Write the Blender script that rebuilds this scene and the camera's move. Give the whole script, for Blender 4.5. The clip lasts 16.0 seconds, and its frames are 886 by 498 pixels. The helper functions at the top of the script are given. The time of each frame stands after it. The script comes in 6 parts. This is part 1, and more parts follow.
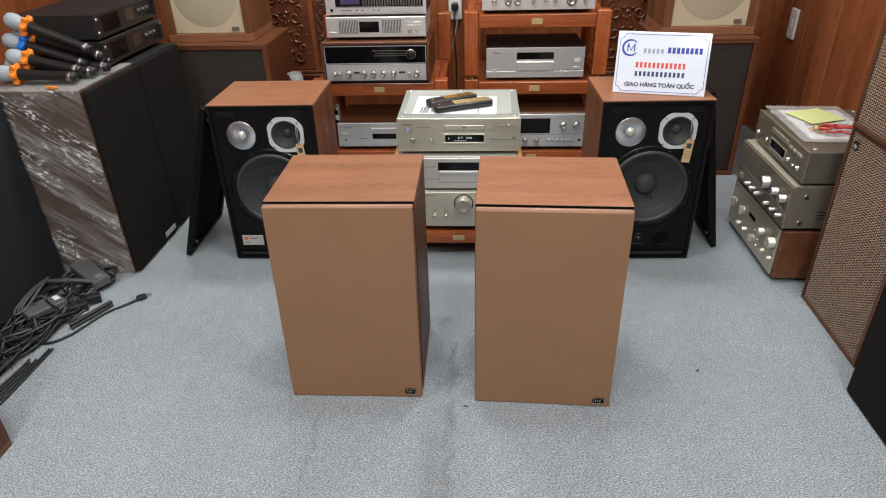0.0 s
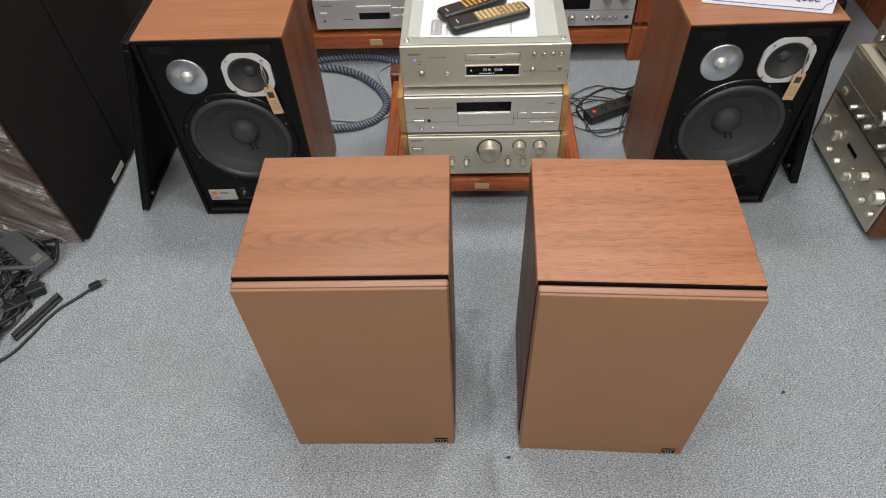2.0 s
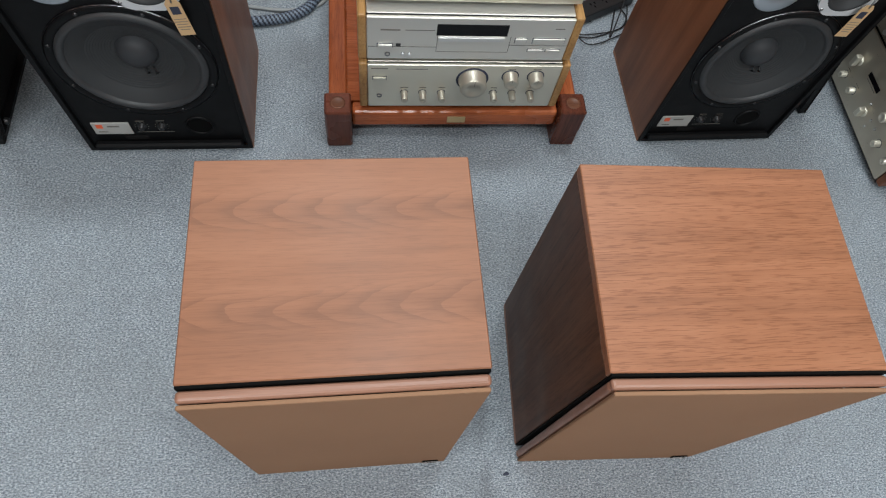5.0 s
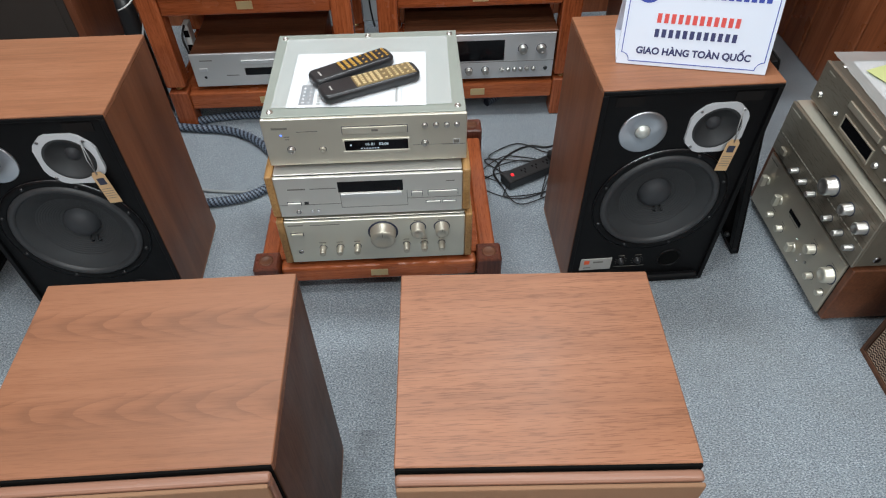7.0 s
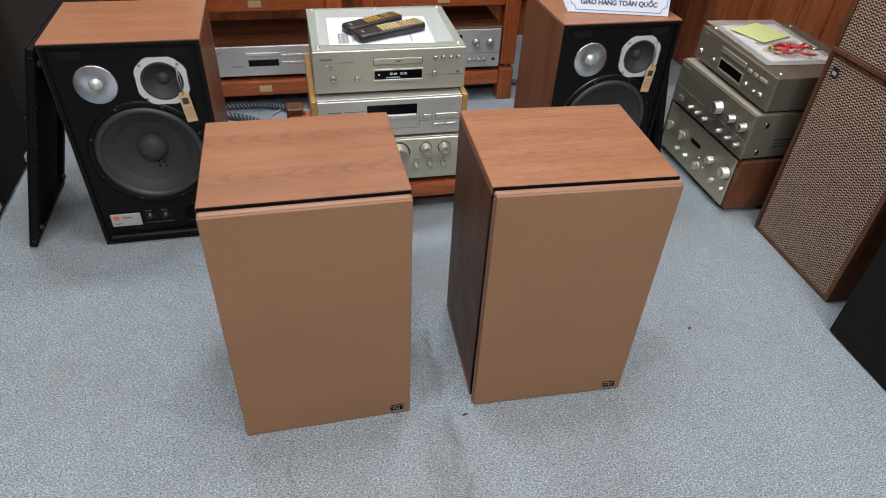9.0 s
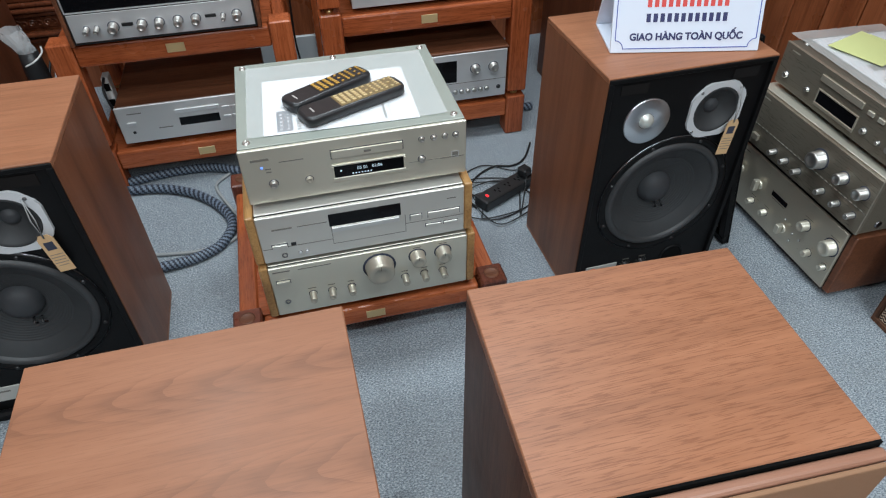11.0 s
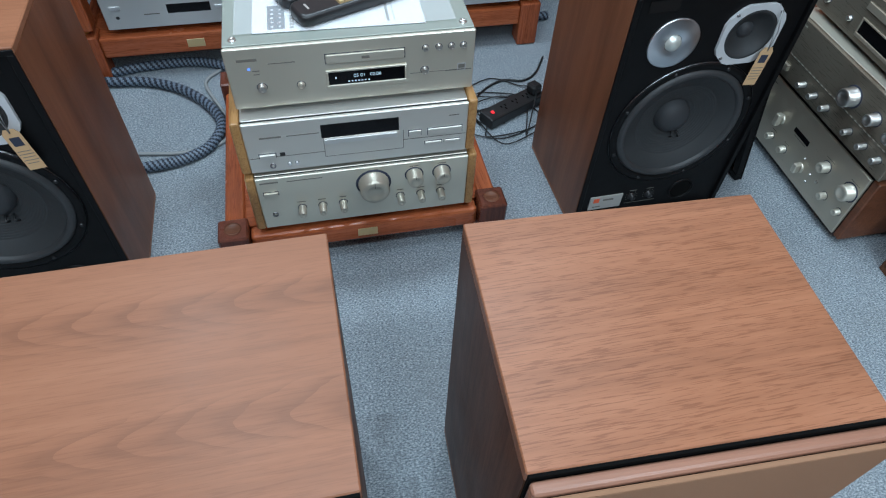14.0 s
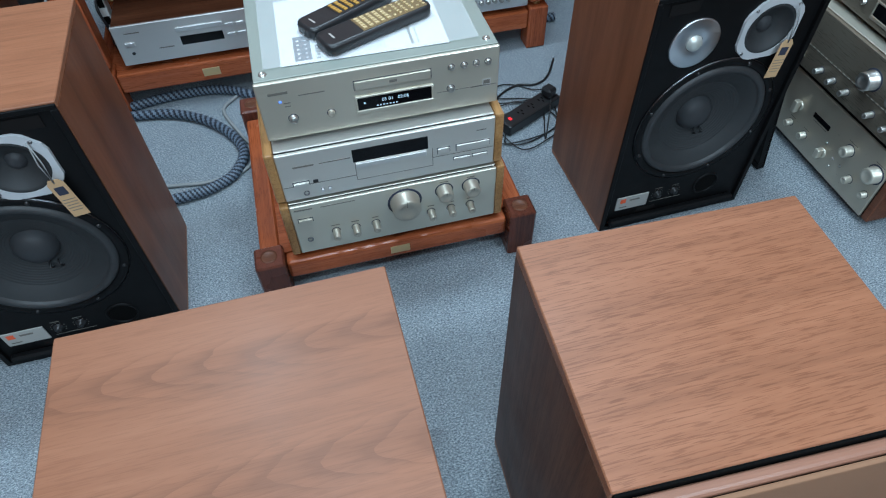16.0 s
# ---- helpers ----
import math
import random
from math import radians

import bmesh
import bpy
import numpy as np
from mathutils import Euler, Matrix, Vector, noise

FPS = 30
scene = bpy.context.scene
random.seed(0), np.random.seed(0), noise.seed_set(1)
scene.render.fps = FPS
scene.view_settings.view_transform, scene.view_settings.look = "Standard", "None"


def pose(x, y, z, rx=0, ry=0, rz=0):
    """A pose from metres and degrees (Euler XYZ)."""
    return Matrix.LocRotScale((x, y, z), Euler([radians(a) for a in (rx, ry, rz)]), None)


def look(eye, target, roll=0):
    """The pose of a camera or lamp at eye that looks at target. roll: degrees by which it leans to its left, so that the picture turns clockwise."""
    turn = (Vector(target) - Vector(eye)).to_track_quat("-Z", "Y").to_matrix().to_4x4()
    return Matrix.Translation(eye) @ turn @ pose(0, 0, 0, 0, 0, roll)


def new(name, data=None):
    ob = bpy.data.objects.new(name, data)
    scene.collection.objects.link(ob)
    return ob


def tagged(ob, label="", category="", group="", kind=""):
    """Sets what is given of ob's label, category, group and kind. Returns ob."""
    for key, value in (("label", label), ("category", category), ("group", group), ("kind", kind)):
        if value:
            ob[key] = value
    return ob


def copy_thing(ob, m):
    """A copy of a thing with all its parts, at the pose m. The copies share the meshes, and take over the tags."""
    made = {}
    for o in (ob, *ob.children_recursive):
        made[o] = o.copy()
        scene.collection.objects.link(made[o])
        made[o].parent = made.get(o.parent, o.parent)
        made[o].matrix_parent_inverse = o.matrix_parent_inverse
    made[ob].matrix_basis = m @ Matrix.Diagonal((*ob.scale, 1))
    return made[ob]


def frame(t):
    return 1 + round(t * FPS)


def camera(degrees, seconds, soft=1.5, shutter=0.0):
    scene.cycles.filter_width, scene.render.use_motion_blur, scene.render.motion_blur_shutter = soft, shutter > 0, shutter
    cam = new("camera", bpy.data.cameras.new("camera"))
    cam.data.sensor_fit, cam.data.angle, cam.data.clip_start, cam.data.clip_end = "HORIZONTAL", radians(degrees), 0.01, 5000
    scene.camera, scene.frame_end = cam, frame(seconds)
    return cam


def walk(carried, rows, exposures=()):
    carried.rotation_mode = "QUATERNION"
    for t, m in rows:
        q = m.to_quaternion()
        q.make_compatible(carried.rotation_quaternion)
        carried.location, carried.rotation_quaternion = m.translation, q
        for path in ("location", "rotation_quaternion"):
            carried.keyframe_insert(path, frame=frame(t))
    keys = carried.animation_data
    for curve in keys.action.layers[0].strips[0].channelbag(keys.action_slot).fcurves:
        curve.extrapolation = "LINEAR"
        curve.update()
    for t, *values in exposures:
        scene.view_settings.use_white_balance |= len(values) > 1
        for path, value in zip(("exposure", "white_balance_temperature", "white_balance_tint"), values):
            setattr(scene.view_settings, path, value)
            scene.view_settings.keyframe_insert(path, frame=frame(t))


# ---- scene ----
cam = camera(69.5, 16.0, soft=1.15)
PATH = [
    (0, (0.159, 0.016, 1.265), (0.042, 1.745, 0.266), -1.6),
    (0.5, (0.114, 0.124, 1.358), (-0.005, 1.734, 0.177), 0.7),
    (1, (0.035, 0.385, 1.415), (-0.048, 1.868, 0.076), -4.9),
    (1.5, (0.031, 0.537, 1.456), (0.032, 1.975, 0.066), -1.5),
    (2, (0.029, 0.739, 1.442), (-0.046, 2.036, -0.079), -3.0),
    (2.5, (0.0, 0.887, 1.398), (0.075, 2.022, -0.248), 0.8),
    (3, (-0.07, 0.974, 1.382), (0.205, 2.08, -0.262), 5.7),
    (3.2, (-0.092, 0.99, 1.384), (0.196, 2.095, -0.259), 7.1),
    (5.3, (-0.151, 1.227, 1.35), (0.088, 2.042, -0.461), 13.4),
    (5.5, (-0.083, 1.214, 1.365), (0.118, 2.071, -0.431), 9.1),
    (6, (0.118, 1.152, 1.362), (0.332, 2.181, -0.34), 6.1),
    (6.5, (0.192, 1.122, 1.342), (0.298, 2.241, -0.312), 0.3),
    (7, (0.193, 1.059, 1.336), (0.253, 2.418, -0.13), -0.7),
    (7.5, (-0.002, 0.87, 1.326), (0.213, 2.486, 0.168), -3.1),
    (8, (-0.117, 0.69, 1.306), (0.104, 2.303, 0.143), -0.6),
    (8.5, (-0.163, 0.507, 1.268), (0.148, 2.084, 0.078), -2.0),
    (9, (-0.181, 0.458, 1.239), (0.207, 1.965, -0.018), 3.4),
    (9.2, (-0.182, 0.459, 1.233), (0.206, 1.982, -0.004), 4.3),
    (11.3, (0.012, 1.215, 1.177), (0.311, 2.602, -0.232), -2.6),
    (11.5, (0.02, 1.23, 1.152), (0.261, 2.556, -0.326), -3.1),
    (12, (0.025, 1.216, 1.141), (0.428, 2.416, -0.407), 3.2),
    (12.5, (0.025, 1.203, 1.152), (0.412, 2.428, -0.381), -0.4),
    (13, (0.034, 1.188, 1.168), (0.441, 2.445, -0.334), -0.6),
    (13.5, (0.026, 1.197, 1.165), (0.385, 2.427, -0.37), 0.0),
    (14, (0.009, 1.207, 1.165), (0.325, 2.437, -0.379), 3.3),
    (14.5, (0.012, 1.225, 1.148), (0.349, 2.396, -0.438), 5.1),
    (15, (0.0, 1.246, 1.15), (0.295, 2.386, -0.466), 4.3),
    (15.5, (-0.003, 1.248, 1.165), (0.193, 2.394, -0.463), -2.2),
    (16, (-0.045, 1.237, 1.197), (0.251, 2.467, -0.352), -1.5),
]
EXPOSURES = [(0.0, 0.12, 6800, 9), (1.5, 0.08, 7000, 10), (3.0, 0.0, 6950, 10), (5.5, -0.07, 6250, 6), (7.5, 0.02, 6300, 6), (9.0, 0.05, 6500, 8), (11.5, -0.03, 5850, 3), (14.0, -0.06, 5400, 0), (16.0, -0.07, 5150, -3)]
walk(cam, [(t, look(eye, target, roll)) for t, eye, target, roll in PATH], EXPOSURES)

LAMP = 22.0

# ---- light ----
world = bpy.data.worlds.new("world")
world.use_nodes = True
scene.world = world
world.node_tree.nodes["Background"].inputs[0].default_value = (0.8, 0.9, 1.0, 1)
world.node_tree.nodes["Background"].inputs[1].default_value = 0.15


def ceiling_lamp(x, y, sx, sy, power, z=2.66):
    data = bpy.data.lights.new("ceiling_panel_light", "AREA")
    data.shape, data.size, data.size_y, data.energy = "RECTANGLE", sx, sy, power
    data.color = (0.95, 0.985, 1.0)
    ob = new("ceiling_panel_light", data)
    ob.matrix_world = pose(x, y, z)
    return ob


for lx, ly, lp in ((-0.5, 2.75, 1.02), (0.62, 2.75, 1.02), (0.05, 1.75, 0.8), (-0.9, 0.75, 0.9), (1.0, 0.75, 0.9), (-0.6, -0.9, 1.9), (0.7, -0.9, 1.9)):
    ceiling_lamp(lx, ly, 0.5, 0.3, LAMP * lp)

# ---- materials ----


def mat(name, color, rough=0.5, metal=0.0, spec=0.5):
    m = bpy.data.materials.new(name)
    m.use_nodes = True
    b = m.node_tree.nodes["Principled BSDF"]
    b.inputs["Base Color"].default_value = (*color, 1)
    b.inputs["Roughness"].default_value = rough
    b.inputs["Metallic"].default_value = metal
    b.inputs["Specular IOR Level"].default_value = spec
    return m


def nd(m, kind, **kw):
    n = m.node_tree.nodes.new(kind)
    for k, v in kw.items():
        if k in n.inputs:
            n.inputs[k].default_value = v
    return n


def ln(m, a, b):
    m.node_tree.links.new(a, b)


def ramp(m, src, stops):
    r = m.node_tree.nodes.new("ShaderNodeValToRGB")
    e = r.color_ramp.elements
    while len(e) < len(stops):
        e.new(0.5)
    for el, (p, c) in zip(e, stops):
        el.position, el.color = p, (*c, 1)
    ln(m, src, r.inputs[0])
    return r.outputs[0]


def coords(m, scale=(1, 1, 1), rnd=True):
    tc = nd(m, "ShaderNodeTexCoord")
    mp = nd(m, "ShaderNodeMapping", Scale=scale)
    if rnd:
        oi = nd(m, "ShaderNodeObjectInfo")
        mul = m.node_tree.nodes.new("ShaderNodeVectorMath")
        mul.operation = "SCALE"
        mul.inputs[0].default_value = (7.3, 3.1, 5.7)
        ln(m, oi.outputs["Random"], mul.inputs["Scale"])
        add = m.node_tree.nodes.new("ShaderNodeVectorMath")
        ln(m, tc.outputs["Object"], add.inputs[0])
        ln(m, mul.outputs[0], add.inputs[1])
        ln(m, add.outputs[0], mp.inputs[0])
    else:
        ln(m, tc.outputs["Object"], mp.inputs[0])
    return mp.outputs[0]


def noise_tex(m, vec, scale, detail=3.0, rough=0.55, dist=0.0):
    n = nd(m, "ShaderNodeTexNoise", Scale=scale, Detail=detail, Roughness=rough, Distortion=dist)
    ln(m, vec, n.inputs["Vector"])
    return n.outputs[0]


def math_(m, op, a, b=0.0, c=0.0):
    n = m.node_tree.nodes.new("ShaderNodeMath")
    n.operation = op
    for i, v in enumerate((a, b, c)):
        if isinstance(v, (int, float)):
            n.inputs[i].default_value = v
        else:
            ln(m, v, n.inputs[i])
    return n.outputs[0]


def mixc(m, fac, a, b, mode="MIX"):
    n = m.node_tree.nodes.new("ShaderNodeMix")
    n.data_type, n.blend_type = "RGBA", mode
    for sock, v in ((n.inputs[0], fac), (n.inputs[6], a), (n.inputs[7], b)):
        if isinstance(v, (int, float)):
            sock.default_value = v
        elif isinstance(v, tuple):
            sock.default_value = (*v, 1)
        else:
            ln(m, v, sock)
    return n.outputs[2]


def bump(m, h, strength, dist=0.001):
    b = nd(m, "ShaderNodeBump", Strength=strength, Distance=dist)
    ln(m, h, b.inputs["Height"])
    ln(m, b.outputs[0], m.node_tree.nodes["Principled BSDF"].inputs["Normal"])


def base(m):
    return m.node_tree.nodes["Principled BSDF"].inputs


def wood(name, dark, mid, light, rough=0.35, axis="X", broad=4.0, figured=False, boards=0.0, spec=0.4, grain=0.5, slant=0.0, streak=0.5):
    """Veneer: drawn-out bands, fine growth lines and short dark pores along one axis."""
    m = mat(name, mid, rough, 0, spec)
    ai = "XYZ".index(axis)

    def drawn(f):
        v = coords(m)
        if slant:
            r = nd(m, "ShaderNodeMapping", Rotation=(0, 0, radians(slant)))
            ln(m, v, r.inputs[0])
            v = r.outputs[0]
        mp = nd(m, "ShaderNodeMapping", Scale=tuple(f if q == ai else 1 for q in range(3)))
        ln(m, v, mp.inputs[0])
        return mp.outputs[0]
    band = noise_tex(m, drawn(0.10), broad * 4, 4.0, 0.55, 0.3)
    lines = noise_tex(m, drawn(0.035), broad * 34, 3.0, 0.6, 0.25)
    pores = noise_tex(m, drawn(0.055), 560, 2.0, 0.55)
    gate = noise_tex(m, drawn(0.03), 130, 2.0, 0.5)
    cloud = noise_tex(m, coords(m), 9, 3.0, 0.5)
    tone = math_(m, "ADD", math_(m, "MULTIPLY", band, 1.0 - streak), math_(m, "MULTIPLY", lines, streak))
    if figured:
        # two rows of nested arches, where the veneer was cut across the heart of the log
        sep = nd(m, "ShaderNodeSeparateXYZ")
        ln(m, coords(m, rnd=False), sep.inputs[0])
        wave = math_(m, "MULTIPLY_ADD", noise_tex(m, coords(m, (0.35, 1, 1)), 16, 3), 0.040, -0.020)
        for yc, way, gain in ((0.072, 1.0, 0.24), (-0.068, 1.0, 0.24)):
            dy = math_(m, "ABSOLUTE", math_(m, "ADD", math_(m, "ADD", sep.outputs[1], -yc), wave))
            inside = math_(m, "MAXIMUM", math_(m, "SUBTRACT", 1.0, math_(m, "MULTIPLY", dy, 26.0)), 0.0)
            g = math_(m, "SUBTRACT", math_(m, "MULTIPLY", sep.outputs[0], way), math_(m, "MULTIPLY", math_(m, "MULTIPLY", dy, dy), 95.0))
            arch = math_(m, "FRACT", math_(m, "MULTIPLY", math_(m, "ADD", g, math_(m, "MULTIPLY", band, 0.06)), 19.0))
            edge = math_(m, "MULTIPLY", math_(m, "POWER", arch, 3.0), inside)
            tone = math_(m, "SUBTRACT", tone, math_(m, "MULTIPLY", edge, gain))
    tone = math_(m, "ADD", tone, math_(m, "MULTIPLY_ADD", cloud, 0.10, -0.05))
    col = ramp(m, tone, ((0.34, dark), (0.5, mid), (0.67, light)))
    pm = ramp(m, math_(m, "ADD", math_(m, "MULTIPLY", pores, 0.82), math_(m, "MULTIPLY", gate, 0.18)), ((0.40, (0.42, 0.35, 0.32)), (0.475, (1, 1, 1))))
    col = mixc(m, grain, col, pm, "MULTIPLY")
    if boards:
        # each board of another tone
        info = nd(m, "ShaderNodeObjectInfo")
        shade = ramp(m, info.outputs["Random"], ((0.0, (1 - boards, 1 - boards * 1.15, 1 - boards * 1.2)), (1.0, (1.0, 1.0, 1.0))))
        col = mixc(m, 1.0, col, shade, "MULTIPLY")
    ln(m, col, base(m)["Base Color"])
    ln(m, math_(m, "MULTIPLY_ADD", cloud, 0.24, rough - 0.12), base(m)["Roughness"])
    bump(m, pores, 0.2, 0.0005)
    return m


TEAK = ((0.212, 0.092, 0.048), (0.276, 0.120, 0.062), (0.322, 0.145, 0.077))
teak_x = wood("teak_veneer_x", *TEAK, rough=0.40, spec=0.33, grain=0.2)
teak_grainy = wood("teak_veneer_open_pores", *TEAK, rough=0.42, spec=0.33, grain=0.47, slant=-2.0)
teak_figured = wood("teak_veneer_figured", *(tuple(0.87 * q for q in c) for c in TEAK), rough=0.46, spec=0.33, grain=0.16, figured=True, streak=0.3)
# darker copy of TEAK for upright sides, with the shade under overhead lamps painted in
teak_shaded_z = wood("teak_veneer_shaded_z", (0.120, 0.047, 0.023), (0.175, 0.070, 0.034), (0.225, 0.093, 0.046), rough=0.4, axis="Z", spec=0.28, grain=0.14, streak=0.22)
# real walnut on some cabinets; on teak ones the dark tone paints in side shade
walnut_and_shaded_teak_z = wood("walnut_and_shaded_teak_veneer_z", (0.055, 0.026, 0.015), (0.105, 0.048, 0.027), (0.15, 0.072, 0.04), 0.45, "Z", spec=0.18)
RACK = ((0.265, 0.066, 0.021), (0.41, 0.108, 0.036), (0.52, 0.155, 0.058))
rack_x = wood("rosewood_lacquer_x", *RACK, rough=0.24, axis="X", boards=0.24)
rack_y = wood("rosewood_lacquer_y", *RACK, rough=0.24, axis="Y", boards=0.24)
rack_z = wood("rosewood_lacquer_z", *RACK, rough=0.24, axis="Z", boards=0.24)
post_wood = wood("dark_rosewood", (0.07, 0.02, 0.012), (0.12, 0.036, 0.02), (0.17, 0.05, 0.03), 0.28, "Z")
wall_wood = wood("wall_plank_wood", (0.16, 0.045, 0.017), (0.255, 0.078, 0.030), (0.33, 0.11, 0.046), 0.3, "Z", broad=2.5, grain=0.25)
carved_wood = wood("carved_rosewood", (0.085, 0.024, 0.012), (0.135, 0.040, 0.018), (0.185, 0.060, 0.028), 0.24, "Z", spec=0.6, grain=0.3)
cabinet_brown = wood("brown_case_wood", (0.08, 0.03, 0.014), (0.135, 0.05, 0.024), (0.19, 0.075, 0.035), 0.42, "X")
honey_wood = wood("honey_side_wood", (0.27, 0.14, 0.045), (0.38, 0.21, 0.075), (0.47, 0.28, 0.11), 0.35, "Y")
frame_brown = wood("grille_frame_wood", (0.20, 0.10, 0.066), (0.23, 0.115, 0.075), (0.29, 0.15, 0.10), 0.36, "X", grain=0.06, broad=1.5)


def cloth(name, color, weave=900, rough=0.95, vary=0.25, spec=0.2):
    m = mat(name, color, rough, 0, spec)
    v = coords(m, (1, 1, 1))
    big = noise_tex(m, v, 5, 4)
    fine = noise_tex(m, v, weave, 2)
    c = mixc(m, math_(m, "MULTIPLY", big, vary), color, tuple(x * 0.72 for x in color))
    c = mixc(m, math_(m, "MULTIPLY", fine, 0.5), c, tuple(x * 0.6 for x in color))
    ln(m, c, base(m)["Base Color"])
    bump(m, fine, 0.5, 0.0006)
    return m


grille_cloth = cloth("brown_grille_cloth", (0.298, 0.170, 0.100), 1400, vary=0.75)
black_cloth = cloth("black_grille_cloth", (0.014, 0.013, 0.013), 1200, spec=0.1)
charcoal_cloth = cloth("charcoal_grille_cloth", (0.021, 0.023, 0.027), 1200, spec=0.1)
brown_black_cloth = cloth("brown_black_grille_cloth", (0.050, 0.041, 0.036), 1200, spec=0.1)
cream_cloth = cloth("cream_grille_cloth", (0.62, 0.53, 0.38), 1000)
cream_shadow = cloth("cream_grille_cloth_over_cone", (0.52, 0.455, 0.345), 1000)


def plain(name, color, rough=0.5, metal=0.0, scale=40, amt=0.25, bumpy=0.1, spec=0.5):
    """A painted, moulded or metal surface with light smudges and dust."""
    m = mat(name, color, rough, metal, spec)
    v = coords(m)
    n = noise_tex(m, v, scale, 4, 0.6)
    big = noise_tex(m, v, scale * 0.12, 3)
    c = mixc(m, math_(m, "MULTIPLY", big, amt * 1.6), color, tuple(x * 0.7 for x in color))
    ln(m, c, base(m)["Base Color"])
    ln(m, math_(m, "MULTIPLY_ADD", n, 0.3, rough - 0.15), base(m)["Roughness"])
    if bumpy:
        bump(m, noise_tex(m, v, 600, 2), bumpy, 0.0004)
    return m


def brushed(name, color, rough=0.32):
    m = mat(name, color, rough, 0.6)
    v = coords(m, (0.03, 1, 1))
    n = noise_tex(m, v, 900, 2)
    big = noise_tex(m, coords(m), 5, 3)
    c = mixc(m, math_(m, "MULTIPLY", big, 0.4), color, tuple(x * 0.82 for x in color))
    ln(m, c, base(m)["Base Color"])
    ln(m, math_(m, "MULTIPLY_ADD", n, 0.2, rough - 0.1), base(m)["Roughness"])
    bump(m, n, 0.08, 0.0003)
    return m


champagne = brushed("champagne_aluminium", (0.67, 0.64, 0.54), 0.36)
knob_champagne = brushed("champagne_knob_aluminium", (0.54, 0.505, 0.42), 0.38)
warm_silver = brushed("warm_silver_aluminium", (0.74, 0.725, 0.675), 0.34)
silver = brushed("silver_aluminium", (0.76, 0.77, 0.78), 0.34)
pale_silver = brushed("pale_silver_aluminium", (0.72, 0.72, 0.71), 0.4)
bronze = brushed("bronze_aluminium", (0.30, 0.268, 0.212), 0.3)
pale_bronze = brushed("pale_bronze_aluminium", (0.52, 0.475, 0.385), 0.32)
chrome = mat("turned_aluminium", (0.56, 0.55, 0.52), 0.34, 0.9)
chrome_dark = mat("rim_metal", (0.30, 0.30, 0.31), 0.3, 1.0)
gold = mat("gold_plate", (0.72, 0.55, 0.25), 0.28, 1.0)
lid_grey = plain("grey_green_lid_paint", (0.34, 0.375, 0.335), 0.42, 0.3, 60)
black_paint = plain("black_baffle_paint", (0.004, 0.004, 0.0045), 0.5, 0, 30, spec=0.18)
black_plastic = plain("black_plastic", (0.017, 0.017, 0.018), 0.36, 0, 50)
black_rubber = plain("black_rubber", (0.011, 0.011, 0.012), 0.45, 0, 60)
dark_case = plain("dark_grey_case_paint", (0.016, 0.0155, 0.016), 0.55, 0, 60, spec=0.3)
cone_paper = plain("dark_cone_paper", (0.038, 0.040, 0.042), 0.62, 0, 50, 0.5, 0.5, 0.3)
cone_edge = plain("foam_surround", (0.034, 0.035, 0.037), 0.5, 0, 80)
dust_cap = plain("dust_cap_felt", (0.040, 0.042, 0.046), 0.55, 0, 60, 0.3, 0.4, 0.3)
white_plastic = plain("white_plastic", (0.72, 0.72, 0.70), 0.4, 0, 30)
paper_white = plain("white_paper", (0.78, 0.79, 0.82), 0.7, 0, 20, 0.1)
ink = mat("dark_ink", (0.03, 0.035, 0.06), 0.7)
ink_blue = mat("blue_ink", (0.03, 0.06, 0.36), 0.6)
ink_red = mat("red_ink", (0.62, 0.07, 0.06), 0.6)
etched = mat("grey_etched_print", (0.16, 0.15, 0.13), 0.6)
yellow_paper = plain("yellow_note_paper", (0.62, 0.67, 0.29), 0.7, 0, 20, 0.15)
kraft = plain("kraft_card", (0.60, 0.40, 0.21), 0.8, 0, 60, 0.3)
red_plastic = plain("red_cable_plastic", (0.6, 0.05, 0.05), 0.4)
orange_plastic = plain("orange_plastic", (0.85, 0.24, 0.02), 0.45)
blue_plastic = plain("blue_plastic", (0.01, 0.16, 0.62), 0.45)
mesh_grey = plain("grey_foam_cover", (0.36, 0.42, 0.47), 0.8, 0, 200, 0.3, 0.6)
grey_cable = plain("grey_cable_sleeve", (0.33, 0.34, 0.34), 0.5)
braid_dark = plain("navy_braid", (0.014, 0.019, 0.034), 0.6, 0, 300)
braid_light = plain("grey_blue_braid", (0.17, 0.21, 0.27), 0.6, 0, 300)
brass = mat("brass_plate", (0.66, 0.50, 0.26), 0.4, 0.5)
red_logo = mat("orange_red_print", (0.75, 0.12, 0.04), 0.5)
tan_plate = plain("old_badge_plate", (0.50, 0.49, 0.46), 0.45, 0.3, 80, 0.4)
smoke_glass = mat("smoked_display_glass", (0.005, 0.005, 0.006), 0.1, 0, 0.25)
purple_glass = mat("violet_display_glass", (0.07, 0.05, 0.14), 0.15)
ceiling_paint = plain("white_ceiling_paint", (0.8, 0.8, 0.78), 0.8, 0, 8, 0.1)
grey_tile = plain("pale_grey_tile", (0.50, 0.53, 0.55), 0.35, 0, 20, 0.2)
plain_wall = plain("warm_wall_paint", (0.55, 0.50, 0.45), 0.7, 0, 8, 0.2)


def glow(name, color, strength):
    m = mat(name, color, 0.4)
    base(m)["Emission Color"].default_value = (*color, 1)
    base(m)["Emission Strength"].default_value = strength
    return m


display_glow = glow("display_segments", (0.75, 0.88, 1.0), 0.12)
blue_led = glow("blue_led", (0.12, 0.25, 1.0), 1.5)
red_led = glow("red_switch_light", (0.9, 0.03, 0.04), 0.5)


